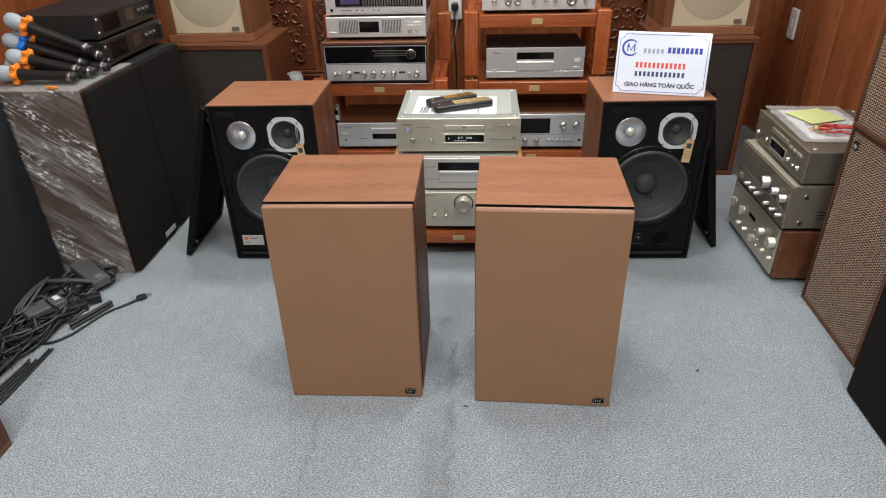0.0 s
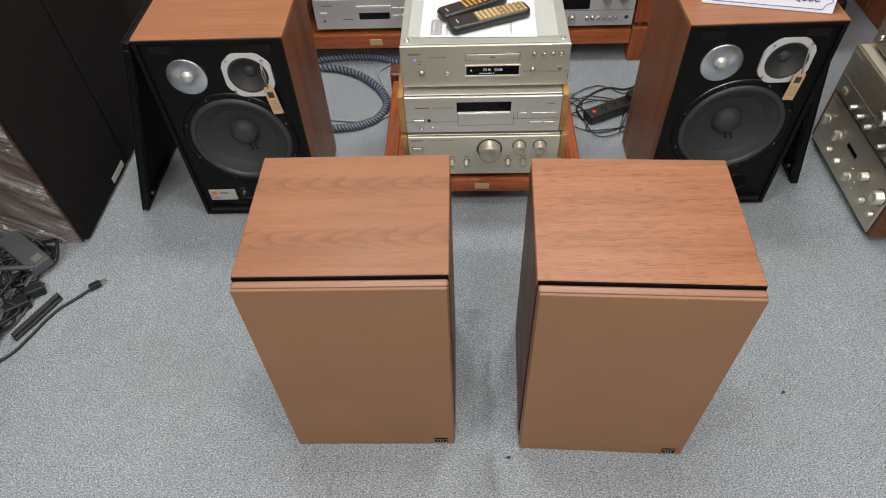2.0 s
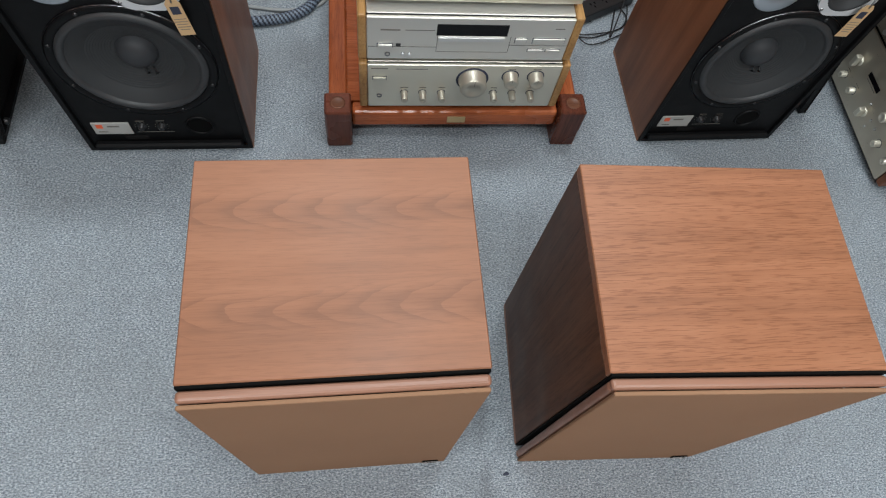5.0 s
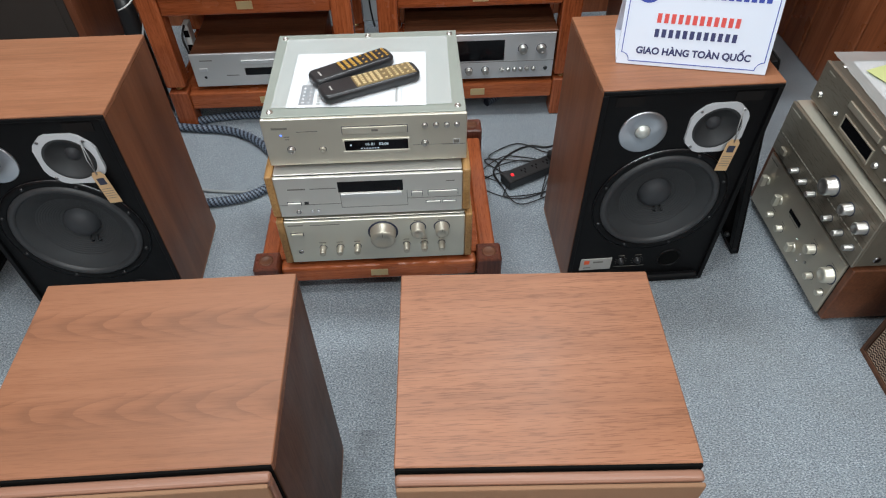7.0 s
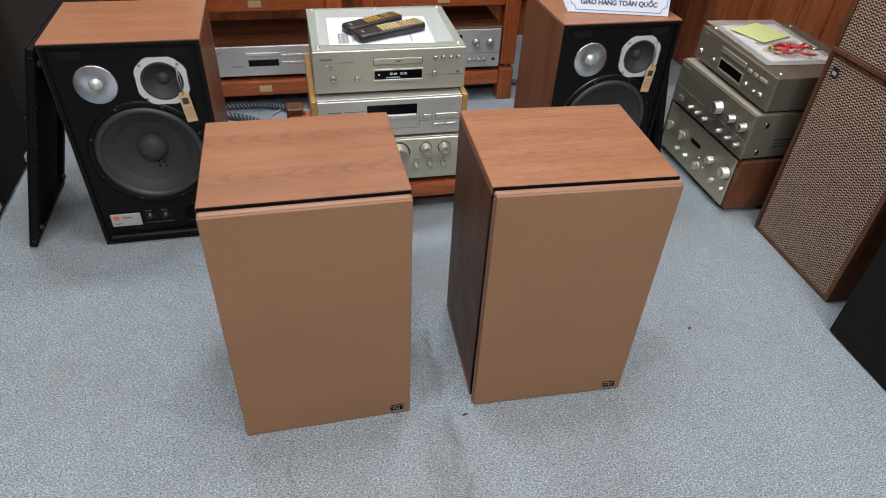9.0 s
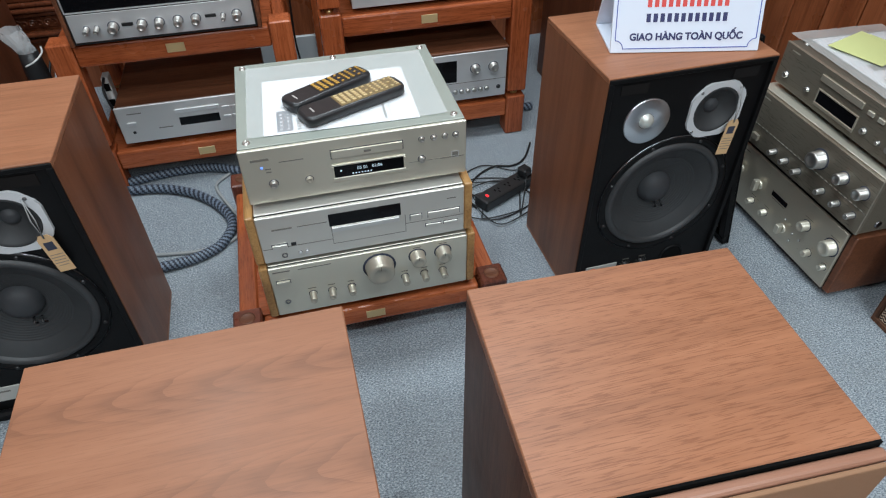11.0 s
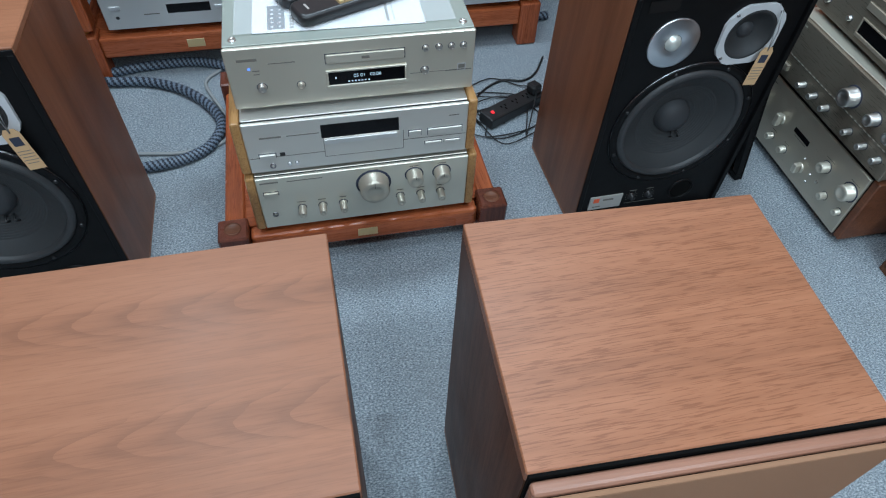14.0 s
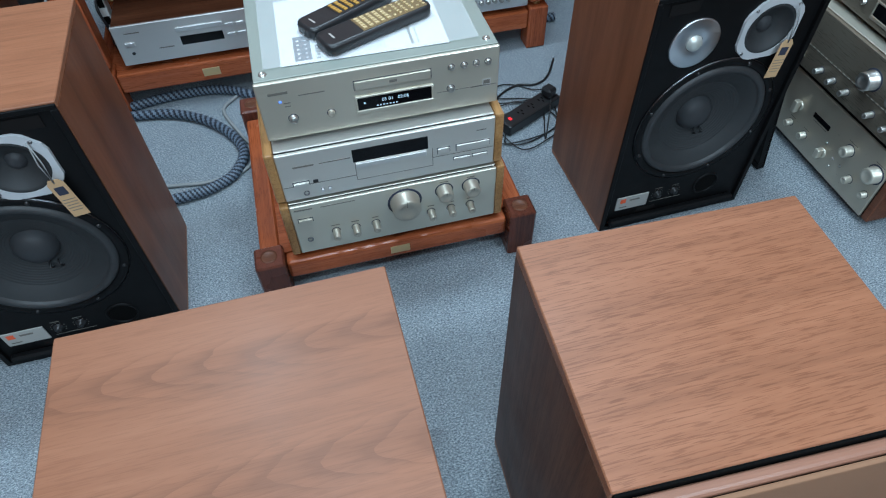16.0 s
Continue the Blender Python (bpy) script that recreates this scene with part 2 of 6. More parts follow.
def carpet_material():
    m = mat("blue_grey_carpet", (0.3, 0.33, 0.35), 0.97, 0, 0.15)
    v = coords(m, rnd=False)
    loops = noise_tex(m, coords(m, (0.6, 1, 1), False), 340, 3, 0.75)
    tuft = noise_tex(m, coords(m, (0.5, 1, 1), False), 105, 4, 0.75)
    fleck = noise_tex(m, coords(m, (0.45, 1, 1), False), 62, 5, 0.8)
    mott = noise_tex(m, v, 24, 4, 0.6)
    soil = noise_tex(m, v, 1.6, 4, 0.55)
    col = ramp(m, loops, ((0.33, (0.078, 0.090, 0.110)), (0.45, (0.240, 0.275, 0.312)), (0.54, (0.384, 0.428, 0.466)), (0.66, (0.666, 0.709, 0.743))))
    col = mixc(m, ramp(m, tuft, ((0.33, (0.4, 0.4, 0.4)), (0.47, (0, 0, 0)))), col, (0.151, 0.172, 0.195))
    col = mixc(m, ramp(m, mott, ((0.4, (0.16, 0.16, 0.16)), (0.65, (0, 0, 0)))), col, (0.185, 0.205, 0.221))
    col = mixc(m, ramp(m, soil, ((0.5, (0, 0, 0)), (0.72, (0.3, 0.3, 0.3)))), col, (0.215, 0.210, 0.195))
    col = mixc(m, ramp(m, fleck, ((0.30, (0.5, 0.5, 0.5)), (0.42, (0, 0, 0)))), col, (0.127, 0.145, 0.169))
    col = mixc(m, ramp(m, fleck, ((0.60, (0, 0, 0)), (0.70, (0.55, 0.55, 0.55)))), col, (0.605, 0.645, 0.678))
    # worn seam and old marks between the loudspeakers
    sep = nd(m, "ShaderNodeSeparateXYZ")
    ln(m, v, sep.inputs[0])
    wob = math_(m, "MULTIPLY_ADD", noise_tex(m, v, 14, 3), 0.05, -0.025)
    for x0, y1, w, a in ((0.078, 1.62, 0.018, 0.5), (-0.278, 1.34, 0.007, 0.35), (0.045, 1.75, 0.055, 0.34)):
        d = math_(m, "ABSOLUTE", math_(m, "ADD", math_(m, "SUBTRACT", sep.outputs[0], x0), wob))
        line = math_(m, "MAXIMUM", math_(m, "SUBTRACT", 1.0, math_(m, "DIVIDE", d, w)), 0.0)
        near = math_(m, "LESS_THAN", sep.outputs[1], y1)
        patch = math_(m, "MULTIPLY_ADD", noise_tex(m, v, 9, 3), 2.6, -0.8)
        fac = nd(m, "ShaderNodeClamp")
        ln(m, math_(m, "MULTIPLY", math_(m, "MULTIPLY", line, near), math_(m, "MULTIPLY", patch, a)), fac.inputs[0])
        col = mixc(m, fac.outputs[0], col, (0.085, 0.085, 0.085))
    ln(m, col, base(m)["Base Color"])
    h = math_(m, "ADD", loops, math_(m, "MULTIPLY", tuft, 0.6))
    bump(m, h, 1.0, 0.004)
    return m


carpet = carpet_material()


def wicker_material():
    """Woven cane-coloured grille: zigzag rows of light strands on dark brown."""
    m = mat("woven_cane_grille", (0.3, 0.2, 0.12), 0.8, 0, 0.3)
    v = coords(m, rnd=False)
    sep = nd(m, "ShaderNodeSeparateXYZ")
    ln(m, v, sep.inputs[0])
    zig = math_(m, "PINGPONG", math_(m, "MULTIPLY", sep.outputs[0], 150.0), 1.0)
    row = math_(m, "ADD", math_(m, "MULTIPLY", sep.outputs[2], 118.0), math_(m, "MULTIPLY", zig, 0.62))
    saw = math_(m, "PINGPONG", row, 0.5)
    grit = noise_tex(m, v, 260, 2)
    chop = math_(m, "PINGPONG", math_(m, "ADD", math_(m, "MULTIPLY", sep.outputs[0], 225.0), math_(m, "MULTIPLY", sep.outputs[2], 59.0)), 0.5)
    s2 = math_(m, "ADD", math_(m, "ADD", math_(m, "MULTIPLY", saw, 0.8), math_(m, "MULTIPLY_ADD", chop, 0.34, -0.05)), math_(m, "MULTIPLY_ADD", grit, 0.36, -0.18))
    col = ramp(m, s2, ((0.15, (0.016, 0.008, 0.006)), (0.24, (0.12, 0.066, 0.046)), (0.35, (0.47, 0.345, 0.255))))
    ln(m, col, base(m)["Base Color"])
    bump(m, saw, 0.8, 0.003)
    return m


wicker = wicker_material()


def film_material():
    """Stretch film: mostly clear, slack folds running slantwise, hazy where layers overlap, with a wet gloss and
    painted-in glints.
    """
    m = mat("clear_stretch_film", (0.80, 0.79, 0.79), 0.13, 0, 0.9)

    def slant(turn, squeeze):
        r = nd(m, "ShaderNodeMapping", Rotation=(radians(turn), 0, 0))
        ln(m, coords(m), r.inputs[0])
        st = nd(m, "ShaderNodeMapping", Scale=(1.0, squeeze, 1.0))
        ln(m, r.outputs[0], st.inputs[0])
        return st.outputs[0]
    haze = ramp(m, noise_tex(m, slant(-38, 0.14), 11.0, 4, 0.6, 0.3), ((0.44, (0.02, 0.02, 0.02)), (0.58, (0.24, 0.24, 0.24)), (0.64, (0.05, 0.05, 0.05))))
    fold = noise_tex(m, slant(-36, 0.08), 42.0, 4, 0.6, 0.4)
    # highlights on the folds, painted as nearly opaque white lines and flecks
    fold_glint = ramp(m, math_(m, "ABSOLUTE", math_(m, "SUBTRACT", fold, 0.5)), ((0.0, (0.8, 0.8, 0.8)), (0.026, (0, 0, 0))))
    gate = noise_tex(m, slant(-36, 0.35), 9, 3)
    fold_glint = mixc(m, 1.0, fold_glint, ramp(m, gate, ((0.46, (0.05, 0.05, 0.05)), (0.58, (1, 1, 1)))), "MULTIPLY")
    glint_fleck = ramp(m, noise_tex(m, slant(-20, 0.5), 75, 3, 0.6), ((0.57, (0, 0, 0)), (0.62, (0.9, 0.9, 0.9))))
    glint_fleck = mixc(m, 1.0, glint_fleck, ramp(m, gate, ((0.48, (0, 0, 0)), (0.58, (1, 1, 1)))), "MULTIPLY")
    fac = mixc(m, 1.0, mixc(m, 1.0, haze, fold_glint, "LIGHTEN"), glint_fleck, "LIGHTEN")
    ln(m, mixc(m, 1.0, fac, (0.035, 0.035, 0.035), "ADD"), base(m)["Alpha"])
    bump(m, math_(m, "ADD", fold, math_(m, "MULTIPLY", gate, 1.5)), 1.0, 0.02)
    return m


film_wrap = film_material()
film_sleeve = mat("clear_plastic_sleeve", (0.82, 0.85, 0.86), 0.14, 0, 0.6)
base(film_sleeve)["Alpha"].default_value = 0.33

film_sleeve_dense = mat("milky_plastic_sleeve", (0.68, 0.70, 0.69), 0.2, 0, 0.7)
base(film_sleeve_dense)["Alpha"].default_value = 0.42
film_brown = wood("dark_brown_side_wood", (0.055, 0.030, 0.022), (0.072, 0.040, 0.029), (0.088, 0.050, 0.037), 0.5, "Z")
sign_white = plain("glossy_white_acrylic", (0.70, 0.76, 0.87), 0.12, 0, 10, 0.05, 0)
ink_pale = mat("pale_blue_ink", (0.28, 0.33, 0.45), 0.5)
ink_navy = mat("navy_ink", (0.03, 0.035, 0.12), 0.5)
mic_body = plain("black_microphone_paint", (0.02, 0.02, 0.021), 0.35, 0.3, 40)
lid_dark = plain("dark_bronze_lid", (0.17, 0.155, 0.125), 0.42, 0.5, 60)
adapter_plastic = plain("charcoal_adapter_plastic", (0.085, 0.089, 0.097), 0.35, 0, 60)
grey_dark = plain("dark_grey_sleeve", (0.06, 0.064, 0.068), 0.5)

# ---- builders ----


def obox(bm, x0, x1, y0, y1, z0, z1, bevel=0.0, seg=1, mi=0):
    vs = [bm.verts.new((x, y, z)) for x in (x0, x1) for y in (y0, y1) for z in (z0, z1)]
    idx = ((0, 1, 3, 2), (4, 6, 7, 5), (0, 4, 5, 1), (2, 3, 7, 6), (0, 2, 6, 4), (1, 5, 7, 3))
    fs = [bm.faces.new([vs[i] for i in f]) for f in idx]
    for f in fs:
        f.material_index = mi
    if bevel:
        es = list({e for f in fs for e in f.edges})
        bmesh.ops.bevel(bm, geom=es, offset=bevel, segments=seg, affect="EDGES", profile=0.5)
    return bm


def box(*a, **k):
    return obox(bmesh.new(), *a, **k)


def lathe(bm, cx, cz, profile, seg=32, y_dir=1.0, smooth=True):
    """Turns (radius, y) pairs round a line along y through (cx, cz)."""
    rings = []
    for r, y in profile:
        if r < 1e-6:
            rings.append([bm.verts.new((cx, y, cz))])
        else:
            rings.append([bm.verts.new((cx + r * math.cos(2 * math.pi * i / seg), y, cz + r * math.sin(2 * math.pi * i / seg))) for i in range(seg)])
    for a, b in zip(rings, rings[1:]):
        for i in range(seg):
            j = (i + 1) % seg
            if len(a) == 1 and len(b) == 1:
                continue
            if len(a) == 1:
                f = bm.faces.new((a[0], b[j], b[i]))
            elif len(b) == 1:
                f = bm.faces.new((a[i], a[j], b[0]))
            else:
                f = bm.faces.new((a[i], a[j], b[j], b[i]))
            f.smooth = smooth
    return bm


def knob_mesh(x, z, r, y0, length, seg=28):
    """A turned control knob, with a chamfered front, standing out from y0 towards -y."""
    bm = bmesh.new()
    c = min(r * 0.14, length * 0.2)
    lathe(bm, x, z, ((r * 1.04, y0), (r * 1.04, y0 - length * 0.15), (r, y0 - length * 0.18), (r * 0.97, y0 - length + c), (r - c, y0 - length), (r * 0.55, y0 - length), (r * 0.5, y0 - length + c * 0.5), (0, y0 - length + c * 0.5)), seg)
    return bm


def curve_points(ctrl, n=8, closed=False):
    """A smooth line through the control points."""
    p = [Vector(c) for c in ctrl]
    out = []
    m = len(p)
    for i in range(m if closed else m - 1):
        a = p[(i - 1) % m] if closed or i > 0 else p[0]
        b, c = p[i], p[(i + 1) % m]
        d = p[(i + 2) % m] if closed or i + 2 < m else p[-1]
        for k in range(n):
            t = k / n
            out.append(0.5 * (2 * b + (c - a) * t + (2 * a - 5 * b + 4 * c - d) * t * t + (3 * b - a - 3 * c + d) * t ** 3))
    if not closed:
        out.append(p[-1])
    return out


def tube(bm, pts, r, seg=6, stripes=0):
    rings = []
    for i, p in enumerate(pts):
        d = (pts[min(i + 1, len(pts) - 1)] - pts[max(i - 1, 0)]).normalized()
        s = d.cross(Vector((0, 0, 1)))
        s = s.normalized() if s.length > 1e-4 else Vector((1, 0, 0))
        u = s.cross(d)
        rings.append([bm.verts.new(p + r * (math.cos(2 * math.pi * k / seg) * s + math.sin(2 * math.pi * k / seg) * u)) for k in range(seg)])
    for i, (a, b) in enumerate(zip(rings, rings[1:])):
        for k in range(seg):
            f = bm.faces.new((a[k], a[(k + 1) % seg], b[(k + 1) % seg], b[k]))
            f.smooth = True
            if stripes:
                f.material_index = 1 if (i + k) % stripes < stripes // 2 else 0
    for ring in (rings[0], rings[-1]):
        bm.faces.new(ring)
    return bm


def part(name, bm, material, parent, label="", kind=""):
    me = bpy.data.meshes.new(name)
    bmesh.ops.recalc_face_normals(bm, faces=bm.faces)
    bm.to_mesh(me)
    bm.free()
    for mt in material if isinstance(material, (list, tuple)) else (material,):
        me.materials.append(mt)
    ob = new(name, me)
    ob.parent = parent
    if label:
        ob["label"] = label
    if kind:
        ob["kind"] = kind
    return ob


def thing(name, m, label, category, group=""):
    ob = new(name)
    ob.empty_display_size = 0.05
    ob.matrix_basis = m
    return tagged(ob, label, category, group)


def solo(name, bm, material, m, label, category, group="", kind=""):
    ob = part(name, bm, material, None)
    ob.matrix_basis = m
    return tagged(ob, label, category, group, kind)


def lettering(body, size, x, y, z, material, parent, name="lettering", depth=0.0002, weight=0.0):
    """Built-in font, upright in the x-z plane and facing -y, its centre at x, its baseline at z."""
    cu = bpy.data.curves.new(name, "FONT")
    cu.body, cu.size, cu.align_x, cu.extrude, cu.offset = body, size, "CENTER", depth, weight
    tmp = bpy.data.objects.new(name, cu)
    me = bpy.data.meshes.new_from_object(tmp)
    bpy.data.objects.remove(tmp)
    me.transform(Matrix.Translation((x, y, z)) @ Matrix.Rotation(radians(90), 4, "X"))
    me.materials.clear()
    me.materials.append(material)
    ob = new(name, me)
    ob.parent = parent
    return ob

# ---- the room ----
XL, XR, YB, YF, ZC = -1.98, 1.70, 3.66, -2.6, 2.75
floor = solo("floor", box(XL - 0.2, XR + 0.2, YF - 0.2, YB + 0.2, -0.06, 0.0), carpet, pose(0, 0, 0), "blue-grey loop pile carpet with worn seams and specks", "floor", kind="structure")
solo("ceiling", box(XL - 0.1, XR + 0.1, YF - 0.1, YB + 0.1, ZC, ZC + 0.1), ceiling_paint, pose(0, 0, 0), "plain white painted ceiling", "ceiling", kind="structure")
solo("wall_south", box(XL, XR, YF - 0.12, YF, 0, ZC), plain_wall, pose(0, 0, 0), "plain painted wall", "wall", kind="structure")
wall_n = solo("wall_north", box(XL - 0.12, XR + 0.12, YB, YB + 0.12, 0, ZC), wall_wood, pose(0, 0, 0), "reddish-brown varnished wooden back wall with carved panels", "wall", kind="structure")
wall_e = solo("wall_east", box(XR, XR + 0.12, YF, YB, 0, ZC), wall_wood, pose(0, 0, 0), "reddish-brown varnished wall of upright wooden planks", "wall", kind="structure")
wall_w = solo("wall_west", box(XL - 0.12, XL, YF, YB, 0, ZC), wall_wood, pose(0, 0, 0), "reddish-brown varnished wall of upright wooden planks", "wall", kind="structure")

# planks on the side walls
plank_bm = box(-0.014, 0, -0.068, 0.068, 0.0, ZC - 0.002, bevel=0.004)
me_plank = bpy.data.meshes.new("plank")
plank_bm.to_mesh(me_plank)
plank_bm.free()
me_plank.materials.append(wall_wood)
for i in range(26):
    for wall_ob, x, turn in ((wall_e, XR, 0), (wall_w, XL, 180)):
        o = new("plank", me_plank)
        o.parent = wall_ob
        o.matrix_basis = pose(x, YB - 0.07 - 0.14 * i, 0, 0, 0, turn)


def scroll(bm, cx, cz, r, a0, turns, way, thick):
    """One carved curl: a tapering ridge that winds in on itself."""
    pts, n = [], 16
    for k in range(n + 1):
        f = k / n
        a = radians(a0) + way * f * turns * 2 * math.pi
        q = r * (1 - 0.78 * f)
        pts.append(Vector((cx + q * math.cos(a), -0.006 - 0.006 * f, cz + q * math.sin(a))))
    rings = []
    for k, p in enumerate(pts):
        d = (pts[min(k + 1, n)] - pts[max(k - 1, 0)]).normalized()
        side = Vector((d.z, 0, -d.x))
        w = thick * (0.35 + 0.65 * math.sin(math.pi * min(1.0, 0.15 + k / n)))
        rings.append([bm.verts.new(p + side * w + Vector((0, 0.004, 0))), bm.verts.new(p + side * w * 0.4 - Vector((0, w * 0.9, 0))), bm.verts.new(p - side * w * 0.4 - Vector((0, w * 0.9, 0))), bm.verts.new(p - side * w + Vector((0, 0.004, 0)))])
    for a, b in zip(rings, rings[1:]):
        for q in range(3):
            bm.faces.new((a[q], a[q + 1], b[q + 1], b[q])).smooth = True


def boss(bm, cx, cz, r):
    bmesh.ops.create_uvsphere(bm, u_segments=8, v_segments=5, radius=r, matrix=Matrix.Translation((cx, -0.006, cz)) @ Matrix.Diagonal((1, 0.8, 1, 1)))


def carved_column(x0, x1, z0, z1, step, size):
    """Mirrored pairs of curls climbing a board, with buds between them."""
    bm = bmesh.new()
    mid, half, z, k = (x0 + x1) / 2, (x1 - x0) / 2, z0 + step * 0.5, 0
    while z < z1 - step * 0.4:
        for s in (-1, 1):
            scroll(bm, mid + s * half * 0.46, z, size, 90 - s * 60, 1.25, -s, size * 0.17)
            scroll(bm, mid + s * half * 0.62, z + step * 0.45, size * 0.62, 270 + s * 40, 1.1, s, size * 0.14)
            scroll(bm, mid + s * half * 0.20, z + step * 0.36, size * 0.5, 180 if s > 0 else 0, 0.6, s, size * 0.15)
            boss(bm, mid + s * half * 0.86, z + step * 0.16, size * 0.16)
        boss(bm, mid, z + step * 0.05, size * 0.24)
        for a in (-1, 0, 1):
            boss(bm, mid + a * size * 0.5, z - step * 0.25 + abs(a) * size * 0.22, size * 0.17)
        z += step
        k += 1
    return bm


def carved_bay(x0, x1, narrow):
    """A board with a wide carved field, a narrow carved strip beside it and beaded mouldings below."""
    cut = x1 - 0.105 if narrow else x1
    for a, b, st, sz in ((x0, cut - 0.012, 0.105, 0.036), (cut + 0.012, x1, 0.062, 0.019)) if narrow else ((x0, x1, 0.105, 0.036),):
        board = part("carved_panel", box(a, b, -0.010, 0, 0.345, 1.5, bevel=0.003), carved_wood, wall_n, "glossy reddish wooden panel carved with scrolls")
        board.location = (0, YB, 0)
        relief = part("relief", carved_column(a + 0.01, b - 0.01, 0.37, 1.48, st, sz), carved_wood, board, "raised carved scrolls")
        relief.location = (0, -0.008, 0)
    frieze = part("frieze", box(x0, x1, -0.012, 0, 0.252, 0.292, bevel=0.002), carved_wood, wall_n)
    frieze.location = (0, YB, 0)
    bm = bmesh.new()
    k = x0 + 0.03
    while k < x1 - 0.02:
        scroll(bm, k, 0.272, 0.015, 0, 1.2, 1, 0.003)
        scroll(bm, k + 0.024, 0.272, 0.012, 180, 1.1, -1, 0.0028)
        k += 0.05
    r = part("relief", bm, carved_wood, frieze)
    r.location = (0, -0.010, 0)
    for z, d in ((0.226, 0.034), (0.205, 0.026), (0.296, 0.026), (0.312, 0.034), (0.330, 0.022)):
        part("moulding", box(x0, x1, YB - d, YB, z, z + 0.014, bevel=0.005, seg=2), carved_wood, wall_n)


carved_bay(-1.06, -0.67, True)
carved_bay(0.79, 1.08, False)
part("skirting", box(-0.18, 0.10, YB - 0.016, YB, 0, 0.115, bevel=0.003), grey_tile, wall_n, "pale grey tile skirting")
for x in (-1.09, -0.64, -0.21, 0.13, 0.76, 1.11):
    part("pilaster", box(x - 0.03, x + 0.03, YB - 0.05, YB, 0, 1.9, bevel=0.008), wall_wood, wall_n)

socket = thing("wall_socket", pose(0.015, YB - 0.012, 0.66), "white plastic wall socket with a black plug", "socket")
part("socket_plate", box(-0.035, 0.035, -0.008, 0.012, -0.05, 0.09, bevel=0.004), white_plastic, socket)
part("plug", box(-0.018, 0.018, -0.045, -0.009, 0.0, 0.04, bevel=0.006), black_plastic, socket, "black plug")
bm = bmesh.new()
tube(bm, curve_points(((0.0, -0.045, 0.0), (-0.005, -0.06, -0.1), (0.005, -0.05, -0.3), (0.0, -0.05, -0.55), (0.02, -0.05, -0.70))), 0.004)
part("cord", bm, black_rubber, socket)
bm = bmesh.new()
tube(bm, curve_points(((0.02, -0.045, 0.01), (0.0, -0.06, -0.12), (-0.04, -0.05, -0.3), (-0.05, -0.05, -0.66))), 0.003)
part("cord", bm, grey_cable, socket)

switch = thing("wall_switch", pose(XR - 0.0145, 3.36, 0.618, 0, 0, -90), "white plastic light switch on the plank wall", "switch")
part("switch_plate", box(-0.037, 0.037, -0.012, 0.0, -0.07, 0.07, bevel=0.004), white_plastic, switch)
part("rocker", box(-0.012, 0.012, -0.016, -0.0125, -0.025, 0.025, bevel=0.002), white_plastic, switch)

# ---- loudspeakers ----


def spun(name, color):
    """Metal turned on a lathe: the sheen is drawn out round the middle."""
    m = mat(name, color, 0.32, 1.0)
    tan = nd(m, "ShaderNodeTangent")
    tan.direction_type, tan.axis = "RADIAL", "Y"
    ln(m, tan.outputs[0], base(m)["Tangent"])
    base(m)["Anisotropic"].default_value = 0.75
    return m


plain_disc = spun("spun_aluminium_plate", (0.62, 0.64, 0.67))
dome_metal = mat("tweeter_dome", (0.62, 0.65, 0.61), 0.36, 0.5)
pale_paint = plain("pale_grey_casting", (0.62, 0.64, 0.66), 0.45, 0.2, 60, 0.2)
port_black = mat("port_inside", (0.003, 0.003, 0.003), 0.9, 0, 0.1)



def cabinet(t, w, h, d, wx, wz, back=black_paint, th=0.019, recess=0.012):
    """Veneered box open to the front, its baffle set back."""
    a, f, b = w / 2, -d / 2, d / 2
    part("top_panel", box(-a, a, f, b, h - th, h, bevel=0.0015), wx, t)
    part("bottom_panel", box(-a, a, f, b, 0, th, bevel=0.0015), wx, t)
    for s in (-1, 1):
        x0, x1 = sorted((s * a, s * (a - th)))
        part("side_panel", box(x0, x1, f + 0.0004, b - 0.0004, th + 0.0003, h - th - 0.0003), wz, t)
    part("back_panel", box(-a + th, a - th, b - 0.016, b - 0.003, th, h - th), back, t)


